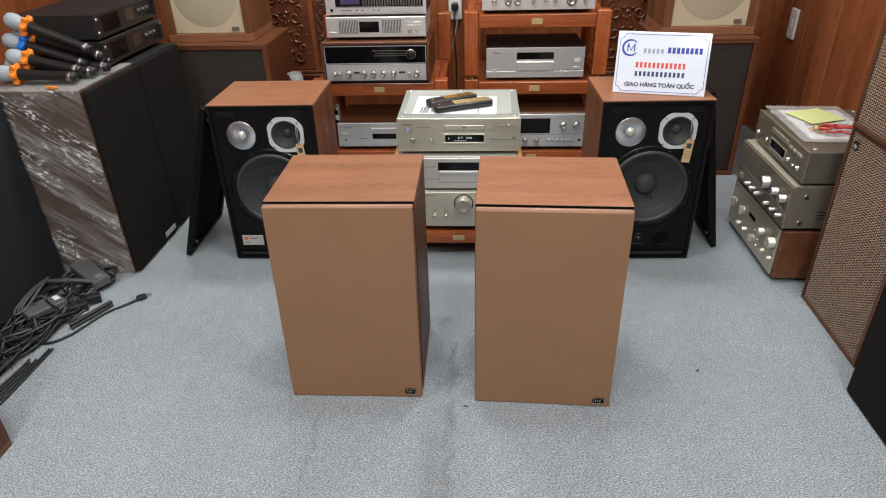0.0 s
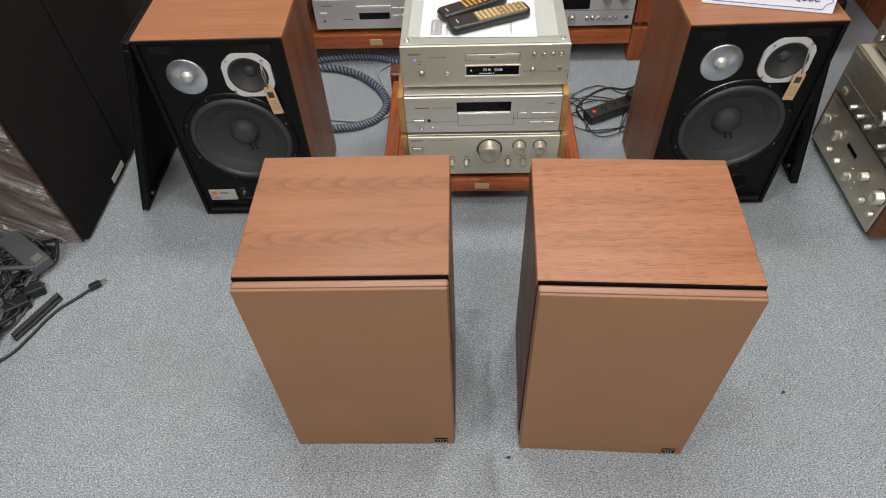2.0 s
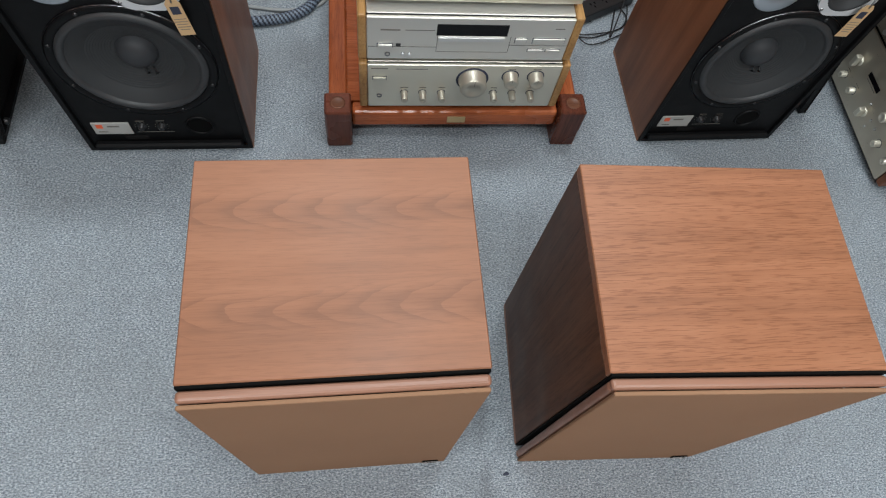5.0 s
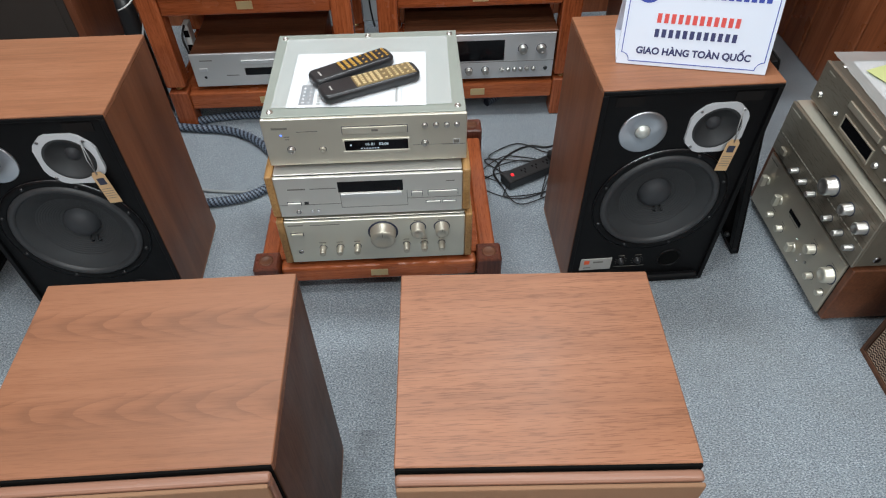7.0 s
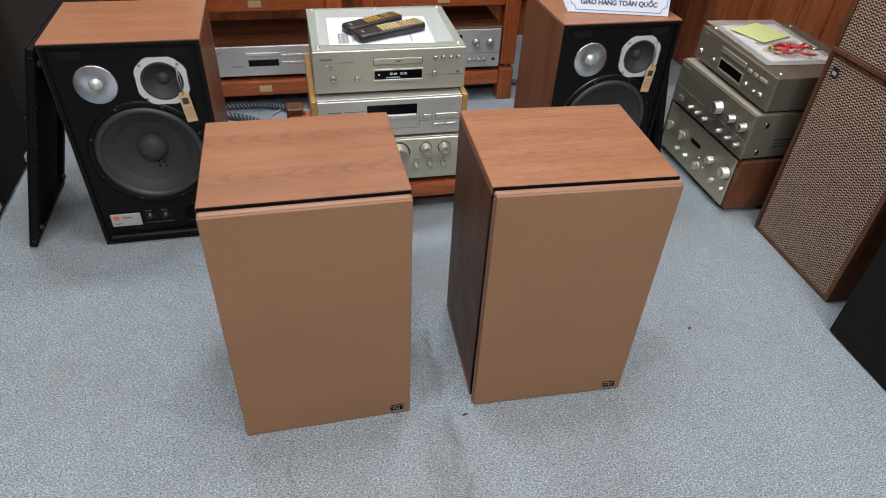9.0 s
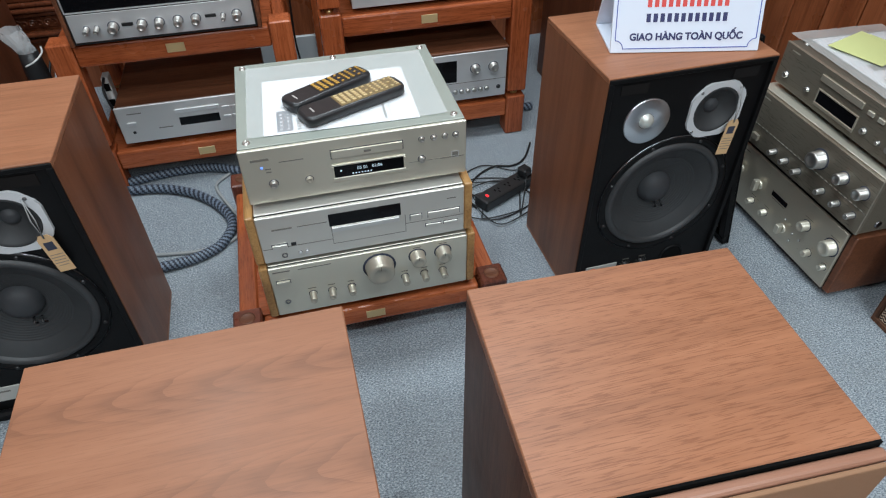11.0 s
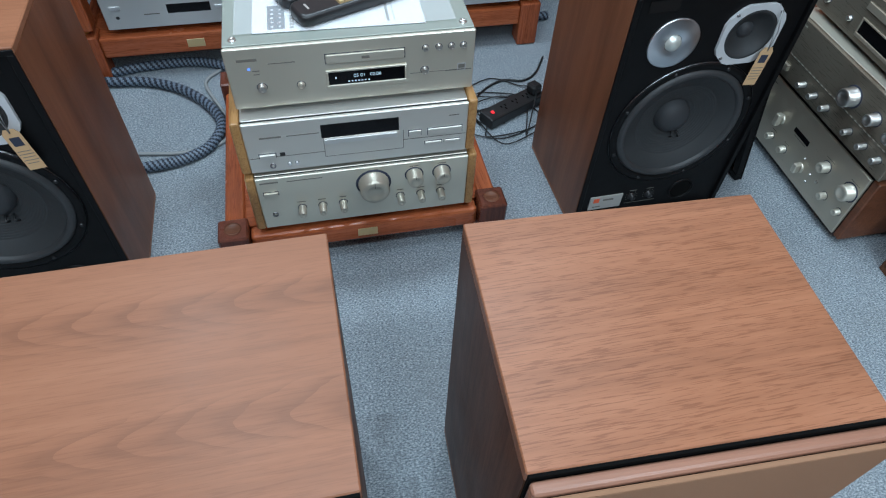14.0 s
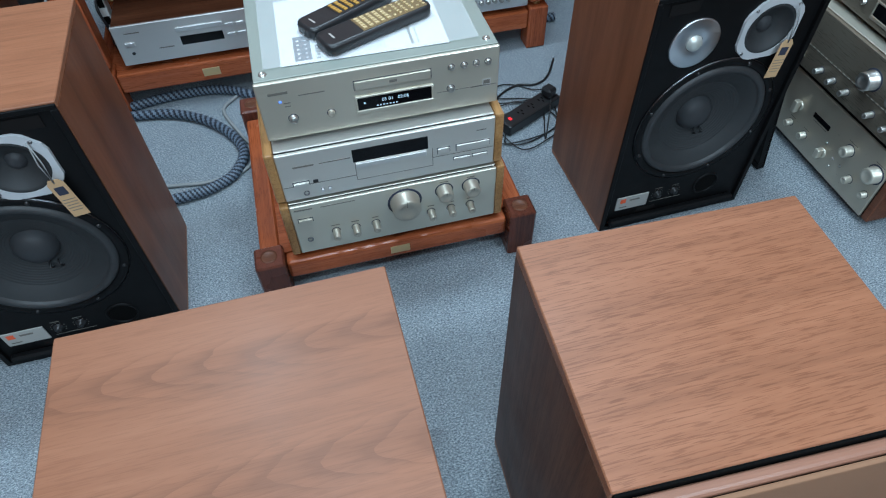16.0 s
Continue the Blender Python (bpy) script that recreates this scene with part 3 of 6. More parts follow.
def brown_speaker(m, top, slack):
    w, h, d = 0.373, 0.597, 0.304
    t = thing("loudspeaker", m, "teak veneered bookshelf loudspeaker with a brown cloth grille standing on carpet", "loudspeaker", "brown grille loudspeakers")
    # sides are teak like the top; their shade is put into a darker colour
    cabinet(t, w, h, d, top, walnut_and_shaded_teak_z)
    part("front_baffle", box(-w / 2 + 0.0015, w / 2 - 0.0015, -d / 2 - 0.0035, -d / 2 - 0.0003, 0.0015, h - 0.0012), port_black, t, "black baffle")
    y1 = -d / 2 - 0.0046
    y0 = y1 - 0.0212
    a, z0, z1 = w / 2 - 0.001, 0.0005, h - 0.0040
    bm = bmesh.new()
    for x0, x1, za, zb in ((-a, a, z1 - 0.012, z1), (-a, a, z0, z0 + 0.012), (-a, -a + 0.012, z0 + 0.0122, z1 - 0.0122), (a - 0.012, a, z0 + 0.0122, z1 - 0.0122)):
        obox(bm, x0, x1, y0 + 0.006, y1, za, zb, bevel=0.0055, seg=3)
    g = part("grille", bm, frame_brown, t, "brown wooden grille frame")
    part("cloth", box(-a + 0.002, a - 0.002, y0 - 0.0015, y0 + 0.0045, z0 + 0.001, z1 - 0.0015, bevel=0.0022, seg=2), grille_cloth, g, "stretched brown speaker cloth")
    bx, bz = w / 2 - 0.034, 0.023
    part("badge", box(bx - 0.0155, bx + 0.0155, y0 - 0.0045, y0 - 0.0015, bz - 0.0095, bz + 0.0095, bevel=0.001), port_black, g, "small black metal badge")
    bm = bmesh.new()
    for x0, x1, za, zb in ((-0.0145, 0.0145, -0.0087, -0.0082), (-0.0145, 0.0145, 0.0082, 0.0087), (-0.0145, -0.0140, -0.0082, 0.0082), (0.0140, 0.0145, -0.0082, 0.0082), (-0.008, -0.0066, -0.003, 0.004), (-0.002, -0.0006, -0.003, 0.004), (0.004, 0.0054, -0.003, 0.004)):
        obox(bm, bx + x0, bx + x1, y0 - 0.0050, y0 - 0.0045, bz + za, bz + zb)
    part("emblem", bm, tan_plate, g)
    g.matrix_basis = pose(0, y1, z1) @ Matrix.Rotation(radians(-slack), 4, "X") @ pose(0, -y1, -z1)
    return t


brown_speaker(pose(-0.189, 1.5545, 0, 0, 0, 0.4), teak_figured, 1.1)
brown_speaker(pose(0.3375, 1.535, 0, 0, 0, -2.2), teak_grainy, 0.8)


def octagon_plate(bm, cx, cz, half, cut, y0, y1, hole):
    """A square plate with cut corners and a round hole."""
    seg = 32
    outer = []
    for i in range(seg):
        a = 2 * math.pi * i / seg
        c, s = math.cos(a), math.sin(a)
        k = min(half / max(abs(c), 1e-6), half / max(abs(s), 1e-6), (2 * half - cut) / (abs(c) + abs(s)))
        outer.append((k * c, k * s))
    fo = [bm.verts.new((cx + u, y0, cz + v)) for u, v in outer]
    bo = [bm.verts.new((cx + u * 1.01, y1, cz + v * 1.01)) for u, v in outer]
    fi = [bm.verts.new((cx + hole * math.cos(2 * math.pi * i / seg), y0, cz + hole * math.sin(2 * math.pi * i / seg))) for i in range(seg)]
    bi = [bm.verts.new((cx + hole * 0.97 * math.cos(2 * math.pi * i / seg), y1, cz + hole * 0.97 * math.sin(2 * math.pi * i / seg))) for i in range(seg)]
    for i in range(seg):
        j = (i + 1) % seg
        bm.faces.new((fo[i], fo[j], fi[j], fi[i]))
        bm.faces.new((fo[j], fo[i], bo[i], bo[j]))
        bm.faces.new((fi[i], fi[j], bi[j], bi[i]))
    return bm


def pierced_board(x0, x1, z0, z1, y0, y1, holes, seg=48):
    """A board in the x-z plane with round holes through it."""
    bm = bmesh.new()
    loops = [[(x0, z0), (x1, z0), (x1, z1), (x0, z1)]]
    for cx, cz, r in holes:
        loops.append([(cx + r * math.cos(2 * math.pi * i / seg), cz + r * math.sin(2 * math.pi * i / seg)) for i in range(seg)])
    edges = []
    for lp in loops:
        vs = [bm.verts.new((x, y0, z)) for x, z in lp]
        edges += [bm.edges.new((vs[i], vs[(i + 1) % len(vs)])) for i in range(len(vs))]
    bmesh.ops.triangle_fill(bm, use_beauty=True, edges=edges)
    ext = bmesh.ops.extrude_face_region(bm, geom=list(bm.faces))
    bmesh.ops.translate(bm, verts=[v for v in ext["geom"] if isinstance(v, bmesh.types.BMVert)], vec=(0, y1 - y0, 0))
    return bm


def studio_speaker(m):
    w, h, d = 0.376, 0.614, 0.305
    t = thing("loudspeaker", m, "teak veneered three-way loudspeaker with its grille off and bare drivers", "loudspeaker", "open three-way loudspeakers")
    # side panels take the darkened teak, which carries their shade in its colour
    cabinet(t, w, h, d, teak_x, teak_shaded_z, th=0.012)
    yb = -d / 2 + 0.006
    part("front_baffle", pierced_board(-w / 2 + 0.0122, w / 2 - 0.0122, 0.0122, h - 0.0122, yb, yb + 0.018, ((0.077, 0.504, 0.0515), (0.003, 0.293, 0.142), (0.080, 0.086, 0.0275))), black_paint, t, "matt black baffle")
    bm = bmesh.new()
    for x0, x1, za, zb in ((-w / 2 + 0.0015, w / 2 - 0.0015, h - 0.0125, h - 0.0035), (-w / 2 + 0.0015, w / 2 - 0.0015, 0.002, 0.012), (-w / 2 + 0.0015, -w / 2 + 0.0125, 0.0122, h - 0.0127), (w / 2 - 0.0125, w / 2 - 0.0015, 0.0122, h - 0.0127)):
        obox(bm, x0, x1, -d / 2 - 0.003, -d / 2 + 0.007, za, zb, bevel=0.001)
    part("edge_trim", bm, black_paint, t)
    part("ledge", box(-w / 2 + 0.02, w / 2 - 0.02, yb - 0.018, yb, 0.018, 0.034, bevel=0.005), black_paint, t)
    part("lower_pad", box(-0.095, -0.045, yb - 0.0015, yb, 0.037, 0.052, bevel=0.0006), black_cloth, t)
    for x in (-0.125, 0.125):
        part("fastener_pad", box(x - 0.03, x + 0.03, yb - 0.002, yb, h - 0.045, h - 0.022, bevel=0.0008), black_cloth, t)
    # tweeter
    tx, tz = -0.083, 0.502
    bm = bmesh.new()
    lathe(bm, tx, tz, ((0.052, yb), (0.052, yb - 0.003), (0.050, yb - 0.004), (0.020, yb - 0.0015), (0.017, yb - 0.001)), 48)
    tw = part("tweeter", bm, plain_disc, t, "spun aluminium tweeter plate")
    bm = bmesh.new()
    lathe(bm, tx, tz, ((0.0165, yb - 0.0008), (0.0145, yb - 0.006), (0.009, yb - 0.0105), (0, yb - 0.012)), 28)
    part("dome", bm, dome_metal, tw, "pale dome")
    # midrange
    mx, mz = 0.077, 0.504
    bm = bmesh.new()
    octagon_plate(bm, mx, mz, 0.063, 0.030, yb - 0.005, yb, 0.0525)
    mid = part("midrange", bm, pale_paint, t, "pale grey octagonal driver frame")
    bm = bmesh.new()
    lathe(bm, mx, mz, ((0.0525, yb - 0.004), (0.049, yb - 0.0055), (0.045, yb - 0.003), (0.043, yb + 0.001), (0.018, yb + 0.016), (0.0165, yb + 0.0165)), 40)
    part("cone", bm, cone_paper, mid)
    bm = bmesh.new()
    lathe(bm, mx, mz, ((0.0165, yb + 0.0164), (0.012, yb + 0.010), (0.006, yb + 0.0075), (0, yb + 0.007)), 24)
    part("dust_cap", bm, dust_cap, mid)
    for sx in (-1, 1):
        for sz in (-1, 1):
            bm = bmesh.new()
            lathe(bm, mx + sx * 0.0455, mz + sz * 0.0455, ((0.0035, yb - 0.005), (0.003, yb - 0.0065), (0, yb - 0.0068)), 10)
            part("screw", bm, chrome_dark, mid)
    # woofer
    wx, wz = 0.003, 0.293
    bm = bmesh.new()
    lathe(bm, wx, wz, ((0.158, yb), (0.158, yb - 0.004), (0.155, yb - 0.006), (0.144, yb - 0.006), (0.141, yb - 0.003)), 72)
    wf = part("woofer", bm, black_paint, t, "black woofer basket rim")
    bm = bmesh.new()
    lathe(bm, wx, wz, ((0.1585, yb - 0.001), (0.1597, yb - 0.003), (0.1585, yb - 0.0045)), 72)
    part("rim_ring", bm, chrome_dark, wf, "thin bright rim")
    bm = bmesh.new()
    lathe(bm, wx, wz, ((0.141, yb - 0.003), (0.137, yb - 0.0085), (0.131, yb - 0.0095), (0.126, yb - 0.007), (0.1235, yb - 0.002)), 72)
    part("surround", bm, cone_edge, wf, "rounded rubber surround")
    prof = [(0.1235, yb - 0.002)]
    for k in range(10):
        r = 0.091 - k * 0.0049
        y = yb - 0.002 + (0.1235 - r) * 0.46
        prof += [(r + 0.0012, y - 0.0001), (r, y + 0.0011), (r - 0.0012, y + 0.0005)]
    prof += [(0.040, yb + 0.0375)]
    bm = bmesh.new()
    lathe(bm, wx, wz, prof, 72)
    part("cone", bm, cone_paper, wf, "dark ribbed paper cone")
    bm = bmesh.new()
    lathe(bm, wx, wz, ((0.0405, yb + 0.0368), (0.037, yb + 0.024), (0.028, yb + 0.015), (0.014, yb + 0.010), (0, yb + 0.009)), 40)
    part("dust_cap", bm, dust_cap, wf, "domed dust cap")
    bm = bmesh.new()
    for s in (-1, 1):
        tube(bm, curve_points(((wx + 0.014 + s * 0.007, yb + 0.028, wz - 0.04), (wx + 0.016 + s * 0.008, yb + 0.016, wz - 0.046), (wx + 0.018 + s * 0.009, yb + 0.024, wz - 0.054)), 4), 0.0022)
    part("lead_wires", bm, black_rubber, wf)
    for k in range(8):
        a = math.pi / 8 + k * math.pi / 4
        bm = bmesh.new()
        lathe(bm, wx + 0.1495 * math.cos(a), wz + 0.1495 * math.sin(a), ((0.0042, yb - 0.006), (0.0036, yb - 0.0085), (0, yb - 0.0088)), 8)
        part("bolt", bm, black_plastic, wf)
    # badge, level controls and port
    bx, bz = -0.114, 0.080
    badge = part("name_plate", box(bx - 0.041, bx + 0.041, yb - 0.003, yb, bz - 0.021, bz + 0.021, bevel=0.0008), tan_plate, t, "silver plate with an orange mark")
    bm = bmesh.new()
    obox(bm, bx - 0.032, bx - 0.018, yb - 0.0036, yb - 0.003, bz + 0.002, bz + 0.015)
    part("orange_mark", bm, red_logo, badge, "orange-red square mark")
    bm = bmesh.new()
    obox(bm, bx - 0.008, bx + 0.018, yb - 0.0036, yb - 0.003, bz + 0.006, bz + 0.011)
    obox(bm, bx - 0.032, bx - 0.012, yb - 0.0036, yb - 0.003, bz - 0.013, bz - 0.010)
    part("printing", bm, etched, badge)
    for kx in (-0.048, -0.004):
        bm = bmesh.new()
        lathe(bm, kx, bz + 0.005, ((0.0105, yb), (0.0105, yb - 0.001), (0.0075, yb - 0.0012), (0.0065, yb - 0.009), (0.004, yb - 0.010), (0, yb - 0.010)), 20)
        k = part("level_control", bm, black_plastic, t)
        bm = bmesh.new()
        for q in range(9):
            a = radians(-40 + q * 32.5)
            px, pz = kx + 0.0145 * math.cos(a), bz + 0.005 + 0.0145 * math.sin(a)
            obox(bm, px - 0.0008, px + 0.0008, yb - 0.0004, yb, pz - 0.0008, pz + 0.0008)
        obox(bm, kx - 0.009, kx + 0.009, yb - 0.0004, yb, bz + 0.0235, bz + 0.0252)
        part("scale_printing", bm, etched, k)
    part("print_line", box(-0.062, 0.018, yb - 0.0004, yb, bz - 0.0175, bz - 0.0163), etched, t)
    bm = bmesh.new()
    lathe(bm, 0.080, bz + 0.006, ((0.033, yb), (0.032, yb - 0.003), (0.0285, yb - 0.003), (0.027, yb + 0.004), (0.026, yb + 0.017)), 36)
    pt = part("port_tube", bm, black_paint, t, "round bass port")
    bm = bmesh.new()
    lathe(bm, 0.080, bz + 0.006, ((0.0262, yb - 0.0005), (0, yb - 0.0005)), 30)
    part("port_hollow", bm, port_black, pt)
    return t



rear_speaker = studio_speaker(pose(-0.605, 2.277, 0, 0, 0, 0.5))
copy_thing(rear_speaker, pose(0.751, 2.296, 0, 0, 0, 1.2))


def price_tag(m, tilt):
    """Hangs by its string; the origin is the punched hole, the string runs up to a driver screw."""
    t = thing("price_tag", m, "brown card tag on a string with small printed lines", "tag", "card tags")
    turn = Matrix.Rotation(radians(tilt), 4, "Y") @ Matrix.Translation((0, 0, -0.034))
    bm = bmesh.new()
    pts = ((-0.0138, 0.031), (-0.008, 0.040), (0.008, 0.040), (0.0138, 0.031), (0.0138, -0.046), (-0.0138, -0.046))
    fr = [bm.verts.new((x, 0, z)) for x, z in pts]
    bk = [bm.verts.new((x, 0.0012, z)) for x, z in pts]
    bm.faces.new(fr)
    bm.faces.new(bk[::-1])
    for i in range(6):
        bm.faces.new((fr[i], bk[i], bk[(i + 1) % 6], fr[(i + 1) % 6]))
    bm.transform(turn)
    c = part("card", bm, kraft, t)
    bm = box(-0.008, 0.008, -0.0004, 0, 0.006, 0.024)
    bm.transform(turn)
    part("print_block", bm, ink, c)
    for k, w in enumerate((0.011, 0.012, 0.010, 0.012, 0.009)):
        bm = box(-w, w, -0.0004, 0, -0.006 - k * 0.0065, -0.0048 - k * 0.0065)
        bm.transform(turn)
        part("print_bar", bm, etched, c)
    bm = bmesh.new()
    tube(bm, [Vector(p) for p in ((0.0, -0.001, 0.0), (0.002, -0.001, 0.04), (-0.004, 0.006, 0.082))], 0.0011)
    tube(bm, [Vector(p) for p in ((0.0, -0.001, 0.0), (-0.005, -0.001, 0.04), (-0.004, 0.006, 0.082))], 0.0011)
    part("string", bm, grey_cable, t)
    return t


price_tag(pose(-0.481, 2.117, 0.470), -7)
price_tag(pose(0.874, 2.134, 0.475), 4)


def grille_panel(m):
    """A bare grille lying against a loudspeaker: back side with frame and pegs."""
    w, h = 0.350, 0.620
    t = thing("speaker_grille", m, "detached black cloth speaker grille leaning against a loudspeaker side", "grille", "detached grilles")
    bm = bmesh.new()
    for x0, x1, z0, z1 in ((-w / 2, w / 2, 0, 0.022), (-w / 2, w / 2, h - 0.022, h), (-w / 2, -w / 2 + 0.022, 0.0222, h - 0.0222), (w / 2 - 0.022, w / 2, 0.0222, h - 0.0222)):
        obox(bm, x0, x1, -0.008, 0.008, z0, z1, bevel=0.002)
    part("frame", bm, black_paint, t)
    part("cloth", box(-w / 2 - 0.001, w / 2 + 0.001, 0.008, 0.012, -0.0005, h + 0.001, bevel=0.001), black_cloth, t)
    bm = bmesh.new()
    rnd = random.Random(4)
    for k in range(26):
        z = 0.012 + k * (h - 0.03) / 26
        obox(bm, -w / 2 - 0.0045, -w / 2 + 0.012, -0.0105, -0.0075, z, z + 0.012 + rnd.random() * 0.006, bevel=0.001)
    part("folded_cloth_edge", bm, black_cloth, t)
    for x in (-0.14, 0.14):
        for z in (0.05, h - 0.05):
            bm = bmesh.new()
            lathe(bm, x, z, ((0.008, -0.008), (0.008, -0.016), (0.006, -0.018), (0, -0.018)), 14)
            part("peg", bm, black_plastic, t)
    return t


# lean: the foot stands away from the cabinet, the top touches it
gp = grille_panel(pose(-0.992, 2.312, 0.004) @ Matrix.Rotation(radians(17.0), 4, "Y") @ Matrix.Rotation(radians(90), 4, "Z"))
copy_thing(gp, pose(1.062, 2.400, 0.004) @ Matrix.Rotation(radians(-10.5), 4, "Y") @ Matrix.Rotation(radians(-90), 4, "Z"))

# ---- hi-fi units ----


def deck(name, m, w, h, d, face, body, label, category, feet=0.012, lid=None, face_th=0.006, group=""):
    """Case, front plate and four feet; front towards -y, standing at z = 0."""
    t = thing(name, m, label, category, group)
    part("case", box(-w / 2 + 0.002, w / 2 - 0.002, -d / 2 + face_th, d / 2, feet, h - 0.001, bevel=0.002), body, t)
    f = part("front_plate", box(-w / 2, w / 2, -d / 2 - 0.002, -d / 2 + face_th - 0.0003, feet, h, bevel=0.0018), face, t)
    if feet > 0.003:
        for sx in (-1, 1):
            for sy in (-1, 1):
                bm = bmesh.new()
                lathe(bm, 0, 0, ((0, 0), (0.017, 0), (0.019, feet * 0.5), (0.019, feet + 0.001)), 18)
                bm.transform(Matrix.Translation((sx * (w / 2 - 0.055), sy * (d / 2 - 0.05), 0)) @ Matrix.Rotation(radians(90), 4, "X"))
                part("foot", bm, black_rubber, t)
    return t, f, -d / 2 - 0.002


def knob(t, x, z, r, y0, length, material=None, pointer=False, seg=28):
    k = part("knob", knob_mesh(x, z, r, y0, length, seg), material or champagne, t)
    # flat dark ring that paints the knob's shadow onto the front plate
    bm = bmesh.new()
    lathe(bm, x, z, ((r * 1.2, y0 + 0.0001), (r * 1.2, y0 - 0.0006), (r * 1.03, y0 - 0.0006)), seg)
    part("painted_shadow_ring", bm, ink, k)
    if pointer:
        part("pointer", box(x - 0.0006, x + 0.0006, y0 - length - 0.0004, y0 - length + 0.001, z + r * 0.45, z + r * 0.92), etched, k)
    return k


def button(t, x, z, w, h, y0, depth=0.003, material=None, name="button"):
    return part(name, box(x - w / 2, x + w / 2, y0 - depth, y0 + 0.0005, z - h / 2, z + h / 2, bevel=min(0.0008, depth * 0.3)), material or silver, t)


def window(t, x, z, w, h, y0, rim=None, glass=None):
    """A display window: a rim round dark glass."""
    g = part("display_window", box(x - w / 2, x + w / 2, y0 - 0.0008, y0 + 0.0005, z - h / 2, z + h / 2), glass or smoke_glass, t, "dark display window")
    if rim:
        bm = bmesh.new()
        b = 0.004
        for x0, x1, z0, z1 in ((x - w / 2 - b, x + w / 2 + b, z + h / 2, z + h / 2 + b), (x - w / 2 - b, x + w / 2 + b, z - h / 2 - b * 2, z - h / 2), (x - w / 2 - b, x - w / 2, z - h / 2, z + h / 2), (x + w / 2, x + w / 2 + b, z - h / 2, z + h / 2)):
            obox(bm, x0, x1, y0 - 0.003, y0 + 0.0004, z0, z1, bevel=0.0008)
        part("window_rim", bm, rim, g)
    return g


def bars(t, items, y0, material=None, name="printing"):
    bm = bmesh.new()
    for x, z, w, h in items:
        obox(bm, x - w / 2, x + w / 2, y0 - 0.0004, y0 + 0.0002, z - h / 2, z + h / 2)
    return part(name, bm, material or etched, t, kind="stuff")


SX = 0.079   # middle of the central stack


def low_stand():
    t = thing("hifi_stand", pose(0.076, 2.43, 0), "low reddish-brown lacquered wooden stand with square corner posts", "stand")
    for sx in (-1, 1):
        for sy in (-1, 1):
            p = part("post", box(sx * 0.283 - 0.031, sx * 0.283 + 0.031, sy * 0.270 - 0.031, sy * 0.270 + 0.031, 0, 0.133, bevel=0.004), post_wood, t, "dark square corner post")
            bm = bmesh.new()
            lathe(bm, 0, 0, ((0.018, 0), (0.018, 0.0012), (0.0135, 0.0012), (0.0115, 0.0003), (0, 0.0003)), 24)
            bm.transform(Matrix.Translation((sx * 0.283, sy * 0.270, 0.1331)) @ Matrix.Rotation(radians(-90), 4, "X") @ Matrix.Rotation(radians(180), 4, "X"))
            part("peg_hole", bm, cabinet_brown, p)
    for sy in (-1, 1):
        part("cross_beam", box(-0.2515, 0.2515, sy * 0.262 - 0.018, sy * 0.262 + 0.018, 0.056, 0.108, bevel=0.008, seg=2), rack_x, t)
    for sx in (-1, 1):
        part("side_beam", box(sx * 0.283 - 0.022, sx * 0.283 + 0.022, -0.2385, 0.2385, 0.056, 0.108, bevel=0.005), rack_y, t)
    part("shelf_board", box(-0.2605, 0.2605, -0.2435, 0.2435, 0.088, 0.1075, bevel=0.001), rack_x, t)
    part("brass_plate", box(-0.022, 0.022, -0.2822, -0.2801, 0.072, 0.094, bevel=0.0005), brass, t, "small brass plate")
    return t


low_stand()

# integrated amplifier
amp, face, y0 = deck("amplifier", pose(SX, 2.340, 0.108), 0.432, 0.164, 0.37, champagne, dark_case, "champagne aluminium amplifier with honey wooden side panels on the stand", "amplifier", feet=0.022)
for s in (-1, 1):
    x0, x1 = sorted((s * 0.2165, s * 0.2345))
    part("wood_side", box(x0, x1, -0.187, 0.183, 0.020, 0.166, bevel=0.004, seg=2), honey_wood, amp, "honey-coloured wooden side panel")
part("top_lid", box(-0.2155, 0.2155, -0.178, 0.184, 0.1632, 0.1655, bevel=0.001), champagne, amp)
knob(amp, 0.017, 0.119, 0.0305, y0, 0.032, knob_champagne, True, 40)
for x in (0.105, 0.163):
    knob(amp, x - 0.003, 0.130, 0.0165, y0, 0.026, knob_champagne, True)
for x in (-0.134, -0.092, -0.049, 0.072, 0.116, 0.159):
    knob(amp, x, 0.073, 0.0080, y0, 0.025, knob_champagne, False, 18)
part("button_gap", box(-0.2055, -0.1745, y0 - 0.0004, y0 + 0.0003, 0.116, 0.128), ink, amp)
button(amp, -0.190, 0.122, 0.028, 0.009, y0, 0.005, champagne, "power_button")
bm = bmesh.new()
lathe(bm, -0.190, 0.062, ((0.0062, y0), (0.0062, y0 - 0.002), (0.004, y0 - 0.002), (0.0035, y0 + 0.001), (0, y0 + 0.001)), 16)
part("headphone_jack", bm, chrome_dark, amp)
bars(amp, ((-0.19, 0.152, 0.036, 0.0035), (-0.12, 0.151, 0.07, 0.002), (-0.134, 0.090, 0.018, 0.002), (-0.092, 0.090, 0.016, 0.002), (-0.049, 0.090, 0.014, 0.002), (0.072, 0.090, 0.014, 0.002), (0.116, 0.090, 0.016, 0.002), (0.159, 0.090, 0.014, 0.002), (0.102, 0.153, 0.018, 0.002), (0.160, 0.153, 0.018, 0.002), (0.017, 0.155, 0.02, 0.002)), y0)

